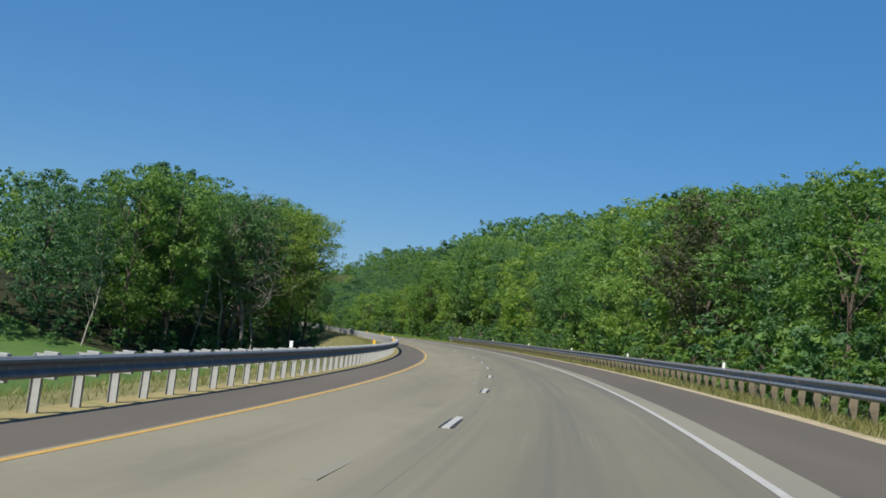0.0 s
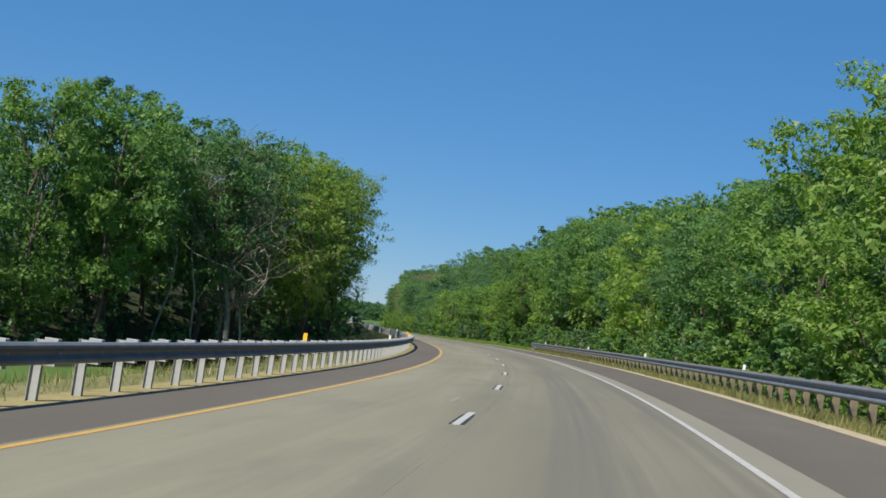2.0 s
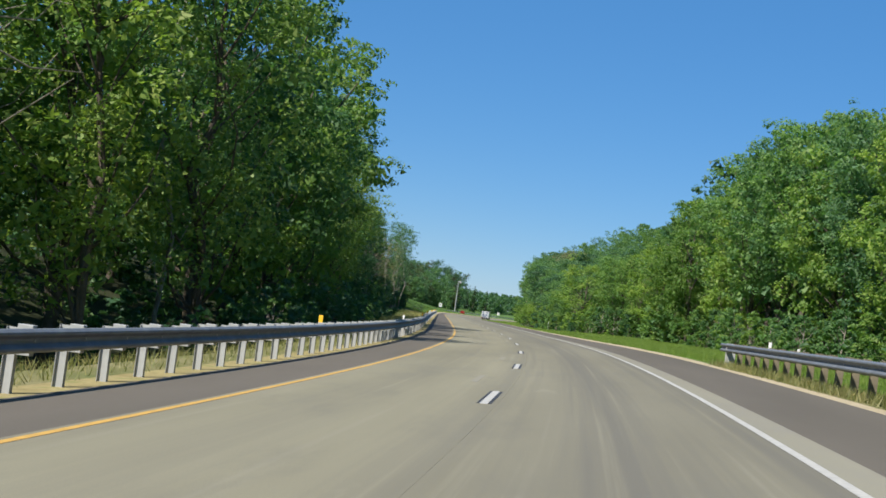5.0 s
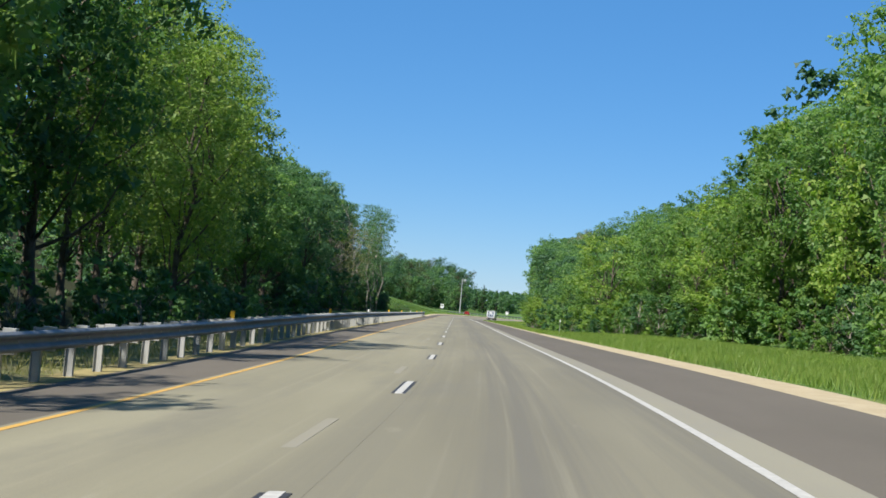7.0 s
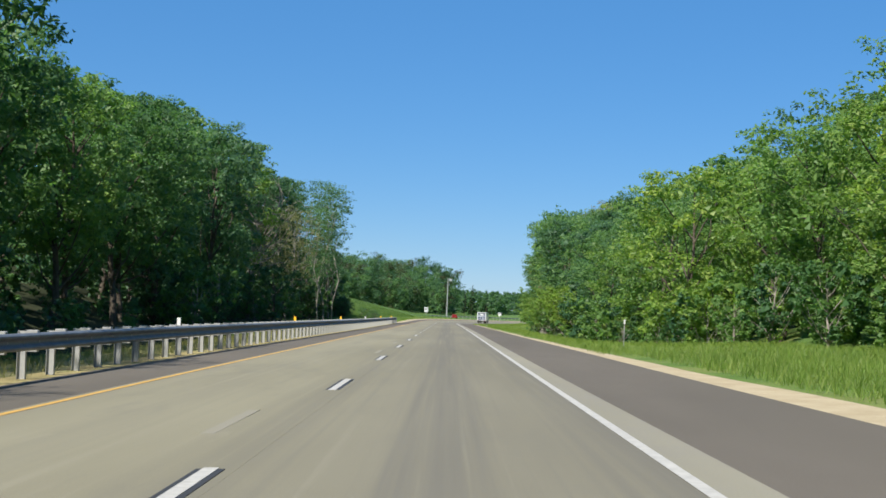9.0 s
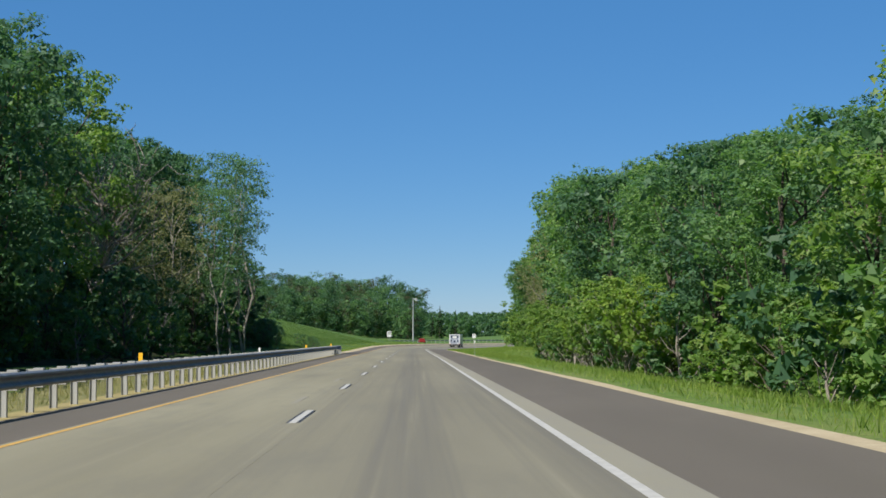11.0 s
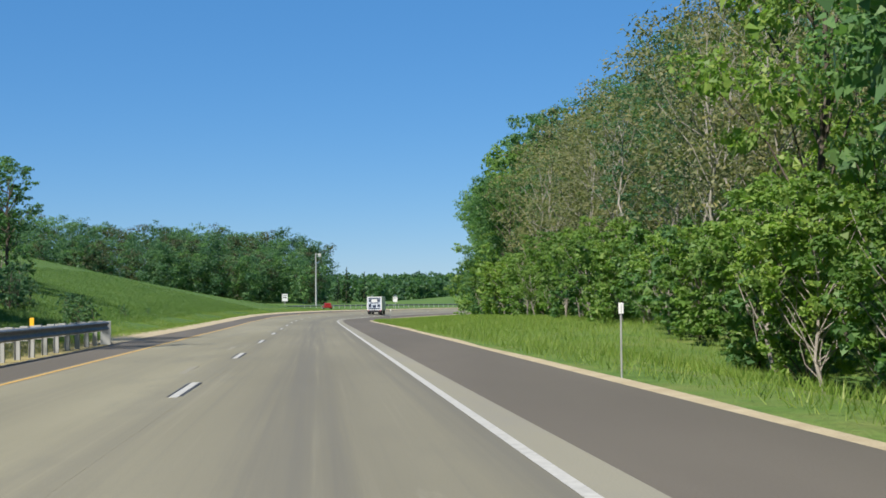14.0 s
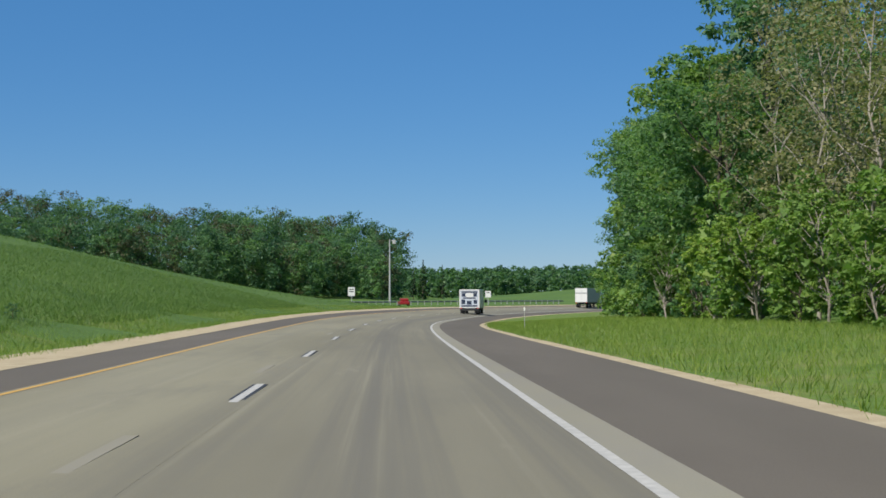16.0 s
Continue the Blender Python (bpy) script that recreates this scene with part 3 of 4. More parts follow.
for s in (19.7, 50.8, 82.0, 113.2, 144.6, 175.6, 206.5):
    tagged(part("rail_reflector", PLATE_W, M_REFL_W, m=road_pose(s, RAIL_R + 0.29, 0.78)), "white reflector plate on top of the guardrail", "reflector", "guardrail reflectors")


def delineator(s, o, h=1.15):
    x, y = road_xy(s, o)
    d = thing("delineator_post", pose(float(x), float(y), float(ground_z(x, y)), 0, 0, math.degrees(along(YAW, s))), "slim grey steel delineator post with a white reflector", "delineator", "delineator posts")
    bm = boxed(-0.016, 0.016, -0.006, 0.006, -0.3, h)
    box(bm, -0.006, 0.006, -0.022, 0.006, -0.3, h)
    part("stake", bm, M_STEEL, d)
    part("reflector", boxed(-0.042, 0.042, -0.022, -0.008, h - 0.16, h + 0.02, bevel=0.01), M_REFL_W, d, "white reflector plate")


for s, o in ((83.8, 7.4), (207.5, 7.4), (350.0, 8.0), (467.5, 5.2), (586.0, 7.0)):
    delineator(s, o)


# ------------------------------------------------------------------ plants
def sprays(rng, centres, radii, per):
    """Leafy sprays over the top and sides of round boughs: their centres and radii."""
    n = len(centres) * per
    d = rng.normal(size=(n, 3))
    d[:, 2] = np.abs(d[:, 2]) * np.where(rng.random(n) < 0.22, -0.6, 1.0)
    d /= np.linalg.norm(d, axis=1, keepdims=True)
    r = np.repeat(radii, per)
    c = np.repeat(centres, per, axis=0) + d * (r * rng.uniform(0.62, 0.95, n))[:, None] * np.array([1, 1, 0.78])
    return c, r * rng.uniform(0.26, 0.46, n)


def leaf_shapes(rng, centres, radii, n, size, flatten=0.5, lift=0.9):
    """Three-cornered leaves spread through flattened round sprays, most of them facing up and outward."""
    w = radii ** 2
    k = rng.choice(len(centres), n, p=w / w.sum())
    d = rng.normal(size=(n, 3))
    d /= np.linalg.norm(d, axis=1, keepdims=True)
    r = radii[k] * rng.random(n) ** 0.42
    p = centres[k] + d * r[:, None] * np.array([1, 1, flatten])
    nrm = d * 0.7 + rng.normal(size=(n, 3)) * 0.5 + np.array([0, 0, lift])
    nrm /= np.linalg.norm(nrm, axis=1, keepdims=True)
    t = np.cross(nrm, rng.normal(size=(n, 3)))
    t /= np.linalg.norm(t, axis=1, keepdims=True)
    b = np.cross(nrm, t)
    L = size * (0.6 + 0.8 * rng.random(n))[:, None]
    W = L * (0.6 + 0.3 * rng.random(n))[:, None]
    skew = b * W * rng.uniform(-0.3, 0.3, (n, 1))
    return np.stack([p - t * L * 0.45 - b * W * 0.55, p - t * L * 0.45 + b * W * 0.55, p + t * L * 0.65 + skew], 1).reshape(-1, 3)


def foliage_mesh(name, rng, boughs, radii, leaves, size, mat, per=6, fill=0.14, flatten=0.5):
    """A crown: small leaves in sprays over the boughs, larger shaded ones inside."""
    sc, sr = sprays(rng, boughs, radii, per)
    V = [leaf_shapes(rng, sc, sr, leaves, size, flatten)]
    if fill:
        V.append(leaf_shapes(rng, boughs, radii * 0.58, int(leaves * fill), min(size * 2, max(size * 1.15, 0.36)), 0.8, 0.3))
    V = np.concatenate(V)
    return mesh_of(name, V, np.arange(len(V)).reshape(-1, 3), mat, flat=True)


def tube(V, F, pts, radii, sides=6):
    """Adds a bent tapered limb to the lists V and F."""
    base = sum(len(v) for v in V)
    pts = np.asarray(pts, float)
    ang = np.arange(sides) / sides * 2 * np.pi
    rings = []
    for i, p in enumerate(pts):
        t = pts[min(i + 1, len(pts) - 1)] - pts[max(i - 1, 0)]
        t /= np.linalg.norm(t) + 1e-9
        u = np.cross(t, (0.3, 1, 0.1))
        u /= np.linalg.norm(u) + 1e-9
        v = np.cross(t, u)
        rings.append(p + radii[i] * (np.cos(ang)[:, None] * u + np.sin(ang)[:, None] * v))
    V.append(np.concatenate(rings))
    for i in range(len(pts) - 1):
        a = base + i * sides + np.arange(sides)
        b = base + i * sides + (np.arange(sides) + 1) % sides
        F.append(np.stack([a, b, b + sides, a + sides], 1))


def limb(V, F, rng, p, q, r0, r1, bend=0.12, n=4, sides=5):
    p, q = np.asarray(p, float), np.asarray(q, float)
    L = np.linalg.norm(q - p)
    ts = np.linspace(0, 1, n + 1)
    off = rng.normal(size=3) * bend * L
    pts = [p + (q - p) * t + off * math.sin(math.pi * t) + rng.normal(size=3) * 0.02 * L * (0 < t < 1) for t in ts]
    tube(V, F, pts, [r0 + (r1 - r0) * t for t in ts], sides)
    return pts


def tree_meshes(name, seed, h, spread, base, clumps, leaves, size, leaf_mat, bark, lean=0.03, trunk=0.016, fill=0.14, per=6, column=False):
    """Wood and crown of one kind of tree: h metres high, crown from base * h upward."""
    rng = np.random.default_rng(seed)
    V, F = [], []
    top = np.array([rng.normal() * lean * h, rng.normal() * lean * h, h * 0.86])
    stem = limb(V, F, rng, (0, 0, -0.6), top, h * trunk, h * trunk * 0.18, 0.03, 6, 7)
    zc, zr = h * (1 + base) / 2, h * (1 - base) / 2
    cs, rs = [], []
    for i in range(clumps):
        u = (i + rng.random()) / clumps
        z = h * base + (h - h * base) * u * 0.97
        q = (z - zc) / zr
        env = spread * math.sqrt(max(0.04, 1 - q * q * 0.92)) * (1.0 if q > -0.3 else 0.85)
        a = i * 2.4 + rng.random() * 0.9
        rad = env * (0.3 + 0.62 * math.sqrt(rng.random()))
        r = h * (0.07 + 0.075 * rng.random()) * (0.8 if column else 1.0)
        c = np.array([math.cos(a) * rad, math.sin(a) * rad, min(z, h - r * 0.8)])
        c[:2] += top[:2] * z / h
        cs.append(c)
        rs.append(r)
    cs, rs = np.array(cs), np.array(rs)
    for c, r in list(zip(cs, rs))[:: 2 if clumps > 26 else 1]:
        z0 = max(0.18 * h, c[2] - 0.16 * h - 0.5 * np.hypot(c[0], c[1]))
        j = min(max(int(z0 / (h * 0.86) * 6), 0), 5)
        p = stem[j] + (stem[j + 1] - stem[j]) * min(max(z0 / (h * 0.86) * 6 - j, 0), 1)
        limb(V, F, rng, p, c, h * trunk * 0.32, h * trunk * 0.06, 0.1, 3, 4)
    wood = mesh_of("trunk", np.concatenate(V), np.concatenate(F), bark)
    return wood, foliage_mesh("crown", rng, cs, rs, leaves, size, leaf_mat, per, fill)


def dead_meshes(seed, h, spread):
    rng = np.random.default_rng(seed)
    V, F = [], []
    stem = limb(V, F, rng, (0, 0, -0.5), (0.1 * h, 0, h * 0.8), h * 0.014, h * 0.004, 0.05, 6, 6)
    BV, BF = [], []
    for i in range(34):
        j = 2 + rng.integers(0, 4)
        p = stem[j]
        a = rng.random() * 6.28
        q = p + np.array([math.cos(a) * spread * (0.4 + rng.random() * 0.6), math.sin(a) * spread * (0.4 + rng.random() * 0.6), h * (0.1 + 0.2 * rng.random())])
        pts = limb(BV, BF, rng, p, q, h * 0.0052, h * 0.0014, 0.12, 4, 4)
        for k in range(6):
            b = pts[1 + k % 4]
            limb(BV, BF, rng, b, b + rng.normal(size=3) * spread * 0.22 + np.array([0, 0, 0.05 * h]), h * 0.0021, h * 0.0008, 0.1, 2, 3)
    return mesh_of("trunk", np.concatenate(V), np.concatenate(F), M_DEADWOOD), mesh_of("bare_crown", np.concatenate(BV), np.concatenate(BF), M_DEADWOOD)


def conifer_meshes(seed, h):
    rng = np.random.default_rng(seed)
    V, F = [], []
    limb(V, F, rng, (0, 0, -0.4), (0, 0, h * 0.97), h * 0.014, h * 0.002, 0.0, 4, 6)
    cs, rs = [], []
    for i in range(60):
        u = i / 60
        a = i * 2.4
        r = h * 0.17 * (1 - u) * (0.5 + 0.5 * rng.random())
        cs.append((math.cos(a) * r, math.sin(a) * r, h * (0.1 + 0.88 * u)))
        rs.append(h * (0.05 * (1 - u) + 0.012))
    return mesh_of("trunk", np.concatenate(V), np.concatenate(F), M_BARK), foliage_mesh("crown", rng, np.array(cs), np.array(rs), 1800, 0.42, M_CONIFER, 4)


class Kind:
    """A kind of plant, built once and copied."""

    def __init__(self, name, meshes, label, category, group, second="crown"):
        self.ob = thing(name, pose(0, 0, 0), label, category, group)
        part("trunk", meshes[0], None, self.ob)
        part(second, meshes[1], None, self.ob)
        self.used = False
        self.h = max(v.co.z for v in meshes[1].vertices)

    def plant(self, x, y, k=1.0, turn=0.0, kz=1.0, sink=0.15):
        z = float(ground_z(x, y)) - sink
        m = pose(float(x), float(y), z, 0, 0, turn) @ Matrix.Diagonal((k, k, k * kz, 1))
        if not self.used:
            self.used = True
            self.ob.matrix_basis = m
            return self.ob
        f = self.ob.scale
        return copy_thing(self.ob, m @ Matrix.Diagonal((1 / f.x, 1 / f.y, 1 / f.z, 1)))


LEFT_S = (163, 170, 180, 188, 195, 203, 212, 220, 228, 244, 265, 290, 315, 340, 365, 375, 390, 420, 450, 480, 510)
LEFT_D = (1, 7, 15, 30)
LEFT_TOPS = ((11.5, 13, 16.8, 17.3, 16.4, 17.4, 17.6, 17.9, 18.4, 19.7, 20, 20.5, 20.5, 21, 20, 15, 16.3, 20, 21, 20.5, 20),
             (11, 12.6, 14, 17.6, 18.7, 17.8, 19, 19.3, 19.9, 21.3, 21.5, 21.5, 21.5, 22, 22, 19, 20, 20, 23, 23, 22),
             (10.5, 12, 13.6, 15, 17.5, 19.7, 19.7, 20, 20.9, 20.5, 19.5, 19, 19, 19, 18.5, 17, 18, 23, 24, 25, 24),
             (10, 11, 12, 12.5, 13.5, 15.5, 17, 18, 18, 17.5, 17, 17, 17, 17, 17, 16, 18, 24, 26, 27, 26))
RIGHT_S = (40, 110, 145, 165, 190, 220, 250, 295, 325, 345, 370, 400, 418, 430, 460, 505, 550, 600, 650, 700, 760)
RIGHT_D = (1.5, 7, 15, 25, 40)
RIGHT_TOPS = ((10, 15.2, 17.5, 14.3, 15.6, 17.4, 19.8, 23, 19.3, 13, 11.4, 9.3, 10.8, 11.6, 15.4, 16.6, 17.2, 16.2, 18.2, 27, 32),
              (11, 15.8, 19.3, 20, 17.8, 20, 23.6, 25.3, 24, 21, 12.2, 14.2, 11.8, 13.3, 16.8, 19.2, 20.4, 21.8, 25.3, 32, 35),
              (12, 17.5, 21, 22.5, 24, 23, 25.8, 26.7, 29, 26.6, 22, 15.6, 15, 16, 15.3, 21.6, 24, 27.2, 30.6, 35.5, 38),
              (13, 19, 23, 23.5, 26.6, 29.2, 32, 31.2, 31.4, 32.6, 30, 26, 18.5, 18.5, 20.5, 21.6, 28, 31.8, 35.3, 38.8, 41),
              (14, 20.5, 24.5, 26, 28, 31.4, 35, 37.6, 36.5, 35.5, 36.4, 37.3, 37, 37.4, 36.2, 27.7, 30.5, 35, 38.5, 41.4, 44))


def tops_at(s, d, ss, ds, table):
    return float(np.interp(d, ds, [float(np.interp(s, ss, row)) for row in table]))


def canopy_left(s, d):
    """Height of the tree tops on the left, at d metres inside the wood."""
    return tops_at(s, d, LEFT_S, LEFT_D, LEFT_TOPS)


def canopy_right(s, d):
    """Height of the tree tops on the right, at d metres inside the wood."""
    return tops_at(s, d, RIGHT_S, RIGHT_D, RIGHT_TOPS) + 0.2 * max(0.0, min(d - 40, 30)) * float(smooth(230, 290, s))


G_W = "trees at the wood's edge"
OAK = Kind("oak_tree", tree_meshes("oak", 1, 15, 4.6, 0.26, 26, 4800, 0.27, M_LEAF, M_BARK), "full green broadleaf tree with a clumped rounded crown", "tree", G_W)
OAK2 = Kind("broadleaf_tree", tree_meshes("oak2", 2, 16, 4.2, 0.34, 24, 4700, 0.27, M_LEAF, M_BARK, 0.05), "tall green broadleaf tree with a bare lower trunk", "tree", G_W)
MAPLE = Kind("maple_tree", tree_meshes("maple", 3, 14, 4.8, 0.16, 28, 4800, 0.27, M_LEAF_LIGHT, M_BARK), "bright yellow-green broadleaf tree, leafy almost to the ground", "tree", G_W)
DARK = Kind("dark_tree", tree_meshes("dark", 4, 15, 4.4, 0.10, 29, 4800, 0.27, M_LEAF_DARK, M_BARK), "dark green dense tree, leafy to the ground", "tree", G_W)
DUN = Kind("thin_tree", tree_meshes("dun", 5, 15, 4.0, 0.3, 34, 3600, 0.17, M_LEAF_DUN, M_BIRCH, 0.03, 0.0075, fill=0, per=8), "thinly leaved grey-green tree with pale limbs", "tree", G_W)
BIRCH = Kind("birch_tree", tree_meshes("birch", 6, 16, 1.6, 0.36, 30, 3000, 0.17, M_LEAF_DARK, M_BIRCH, 0.035, 0.0065, fill=0, per=7, column=True), "slim pale-barked tree with sparse upright leaves", "tree", G_W)
DEAD = Kind("dead_tree", dead_meshes(7, 15, 4.5), "bare grey dead tree with drooping branches", "tree", G_W, "bare_crown")
PINE = Kind("conifer_tree", conifer_meshes(8, 17), "dark pointed conifer standing above the far wood", "tree", "far conifers")
SHRUB = Kind("shrub", tree_meshes("shrub", 9, 4.2, 2.3, 0.04, 20, 1700, 0.17, M_LEAF_LIGHT, M_BARK, 0.05, 0.02), "bright green leafy shrub at the wood's foot", "shrub", "shrubs at the wood's foot")
SHRUB2 = Kind("bush", tree_meshes("bush", 10, 5.0, 2.4, 0.16, 20, 1500, 0.18, M_LEAF, M_DEADWOOD, 0.06, 0.02), "green bush with bare grey stems", "shrub", "shrubs at the wood's foot")

NEAR_OAK = Kind("oak_tree", tree_meshes("oak", 31, 15, 4.6, 0.26, 32, 9600, 0.18, M_LEAF, M_BARK, per=9), "full green broadleaf tree with layered leafy boughs", "tree", G_W)
NEAR_OAK2 = Kind("broadleaf_tree", tree_meshes("oak2", 36, 16, 4.4, 0.34, 28, 9400, 0.18, M_LEAF, M_BARK, 0.05, per=9), "tall green broadleaf tree with a bare lower trunk", "tree", G_W)
NEAR_MAPLE = Kind("maple_tree", tree_meshes("maple", 32, 14, 4.7, 0.12, 34, 9800, 0.175, M_LEAF_LIGHT, M_BARK, per=9), "bright green broadleaf tree with boughs hanging low", "tree", G_W)
NEAR_DARK = Kind("dark_tree", tree_meshes("dark", 33, 15, 4.4, 0.2, 32, 9600, 0.18, M_LEAF_DARK, M_BARK, per=9), "dark green dense tree over the verge", "tree", G_W)
BRIGHT = Kind("maple_tree", tree_meshes("bright", 37, 20, 3.9, 0.22, 38, 12500, 0.17, M_LEAF_SUN, M_BARK, 0.05, 0.012, per=9, fill=0.06), "tall pale yellow-green tree on a forked grey trunk", "tree", G_W)
RUSSET = Kind("russet_tree", tree_meshes("russet", 38, 15, 4.6, 0.14, 34, 8500, 0.19, M_LEAF_RUSSET, M_BARK, 0.04, per=9), "brownish dark-leaved tree beside the outer guardrail", "tree", G_W)
SUMAC = Kind("sumac_bush", tree_meshes("sumac", 34, 6.2, 2.5, 0.4, 22, 4600, 0.14, M_LEAF_LIGHT, M_DEADWOOD, 0.16, 0.013, fill=0.05), "leafy bush on bare twisting grey stems", "shrub", "shrubs at the wood's foot")
NEAR = {OAK: NEAR_OAK, OAK2: NEAR_OAK2, MAPLE: NEAR_MAPLE, DARK: NEAR_DARK}
rng = np.random.default_rng(11)
KIND_RIGHT = (MAPLE, OAK, MAPLE, DARK, OAK2, MAPLE, DUN, OAK)
KIND_LEFT = (OAK2, OAK, DARK, OAK2, DARK, OAK, BIRCH, MAPLE)
# single trees that stand out at the edges, and the room they take
NAMED = ((RUSSET, 11.8, 99.5, 13.9, 3.6), (RUSSET, 13.6, 104.5, 13.2, 0.5), (NEAR_MAPLE, 9.9, 126.0, 16.4, 5.0), (NEAR_MAPLE, 12.5, 121.0, 15.2, 1.0), (BRIGHT, -34.2, 206.3, 17.6, 4.5), (BRIGHT, -33.0, 213.5, 17.6, 4.5),
         (NEAR_MAPLE, -48.0, 463.5, 14.6, 5.0), (NEAR_MAPLE, -43.5, 457.0, 14.8, 4.0), (NEAR_MAPLE, -47.0, 450.5, 12.6, 4.0), (NEAR_MAPLE, -90.6, 403.0, 10.4, 3.2),
         (NEAR_DARK, -58.6, 459.0, 15.6, 4.5), (NEAR_DARK, -56.0, 462.0, 17.6, 4.0), (NEAR_OAK, -59.5, 470.0, 16.2, 4.0))


def crowded(x, y):
    return any((x - t[1]) ** 2 + (y - t[2]) ** 2 < t[4] ** 2 for t in NAMED)


rng = np.random.default_rng(40)
for kind, x, y, top, room in NAMED:
    tall = (top - float(ground_z(x, y))) / kind.h
    wide = min(tall, 0.6 + 0.45 * tall)
    kind.plant(x, y, wide, rng.uniform(0, 360), tall / wide)
rng = np.random.default_rng(41)
# the edge of the left wood, two trees deep
for row, (gap, back) in enumerate(((7.4, 1.0), (10.0, 7.0))):
    s = 163.0
    while s < 511:
        o = -(float(wood_left(s)) + back + rng.uniform(-1.2, 1.8) + 0.8 * (286 < s < 334) + 1.4 * (236 < s <= 252) - 0.5 * (252 < s <= 278) + 2.2 * (278 < s <= 286) + 2.8 * (190 < s < 212))
        x, y = road_xy(s, o)
        k = KIND_LEFT[int(rng.integers(len(KIND_LEFT)))]
        if 286 < s < 334:
            k = BRIGHT
        if s > 452:
            k = BIRCH if row == 0 else (BIRCH, DARK, OAK2)[int(rng.integers(3))]
        if row == 0:
            k = NEAR.get(k, k)
        tall = (canopy_left(s, back) - float(ground_z(x, y))) / k.h * (rng.uniform(0.95, 1.07) if s < 225 else rng.uniform(0.74 if s < 340 else 0.9, 1.08))
        wide = min(tall, 0.62 + 0.45 * tall)
        if not crowded(x, y):
            k.plant(x, y, wide, rng.uniform(0, 360), tall / wide)
        s += gap * rng.uniform(0.75, 1.3)
rng = np.random.default_rng(42)
# dark growth on the bank where the wood ends
DARK_BUSH = Kind("dark_bush", tree_meshes("darkbush", 35, 6.0, 2.6, 0.06, 20, 1300, 0.25, M_LEAF_DARK, M_BARK, 0.06, 0.02), "dark green bush of the shaded bank, also filling in its shade", "shrub", "shrubs at the wood's foot")
for i in range(76):
    s = rng.uniform(395, 509)
    o = -rng.uniform(19 if s < 480 else 16.5, 27)
    x, y = road_xy(s, o)
    (DARK_BUSH if i % 3 else SHRUB2).plant(x, y, rng.uniform(0.65, 1.15), rng.uniform(0, 360))
rng = np.random.default_rng(143)
# low dark bushes along the open slope's foot, added for the wood's shadow there
for i in range(58):
    s = rng.uniform(500, 537)
    x, y = road_xy(s, -rng.uniform(14.0 + 0.08 * (s - 500), 24))
    DARK_BUSH.plant(x, y, rng.uniform(0.5, 0.72) - 0.008 * (s - 500), rng.uniform(0, 360))
rng = np.random.default_rng(43)
# named trees of the left wood
for kind, x, y, k in ((DEAD, -38.6, 196.5, 1.6), (DEAD, -41.5, 202, 1.25), (DEAD, -97.5, 440, 1.2), (BIRCH, -37.0, 195.5, 1.3), (BIRCH, -44.0, 190.5, 1.25), (BIRCH, -40.5, 193.5, 1.35), (BIRCH, -50.5, 187.5, 1.2),
                      (BIRCH, -101, 480, 1.25), (BIRCH, -99, 475, 1.2), (BIRCH, -103.5, 486, 1.05), (BIRCH, -98, 469, 1.15), (BIRCH, -104, 478, 1.25), (BIRCH, -101, 471, 1.0), (BIRCH, -97, 464, 0.95), (DUN, -97, 452, 0.95), (DUN, -100, 458, 1.0)):
    kind.plant(x, y, k, rng.uniform(0, 360))
for s, a, k in ((513.5, 11.0, 0.26), (517, 11.4, 0.3), (520, 11.2, 0.24), (523, 12.2, 0.28), (527, 13.2, 0.28), (530, 14.2, 0.26), (514, 15.4, 0.4), (519, 16.4, 0.4), (533, 13.4, 0.14), (544, 12.6, 0.13), (547, 13.2, 0.15), (558, 12.8, 0.12)):
    x, y = road_xy(s, -a)
    DARK_BUSH.plant(x, y, k, rng.uniform(0, 360))
for s, a, k in ((553, 22.5, 0.58), (560, 25.5, 0.62), (567, 29.5, 0.6), (545, 27.0, 0.66)):
    x, y = road_xy(s, -a)
    OAK2.plant(x, y, k, rng.uniform(0, 360))
    SHRUB2.plant(x + 1.5, y - 1.0, k, rng.uniform(0, 360))
for s in range(482, 512, 5):
    for a in (26.0, 31.5):
        x, y = road_xy(s + rng.uniform(-1.5, 1.5), -a - rng.uniform(-1, 1))
        DARK.plant(x, y, 1.05, rng.uniform(0, 360), 1.25)
rng = np.random.default_rng(44)
# the edge of the right wood
for row, (gap, back) in enumerate(((6.8, 1.2), (7.6, 7.0))):
    s = 6.0
    while s < 690:
        o = float(wood_right(s)) + back + rng.uniform(-1.2, 1.8)
        x, y = road_xy(s, o)
        k = KIND_RIGHT[int(rng.integers(len(KIND_RIGHT)))]
        if 390 < s < 470:
            k = (DARK, OAK, DARK, OAK2)[int(rng.integers(4))]
        if k is DUN and s < 483:
            k = OAK
        if 483 < s < 606 and rng.random() < 0.85:
            k = (DUN, BIRCH, DUN, DUN)[int(rng.integers(4))]
        if row == 0:
            k = NEAR.get(k, k)
        tall = min((canopy_right(s, 1.5 + 5.5 * row) - float(ground_z(x, y))) / k.h * rng.uniform(0.92, 1.05), 1.7)
        wide = min(tall * 1.08, 0.55 + 0.5 * tall) * (0.8 if 476 < s < 512 else 1)
        if not crowded(x, y):
            k.plant(x, y, wide, rng.uniform(0, 360), tall / wide)
        s += gap * rng.uniform(0.75, 1.3)
rng = np.random.default_rng(45)
s = 412.0
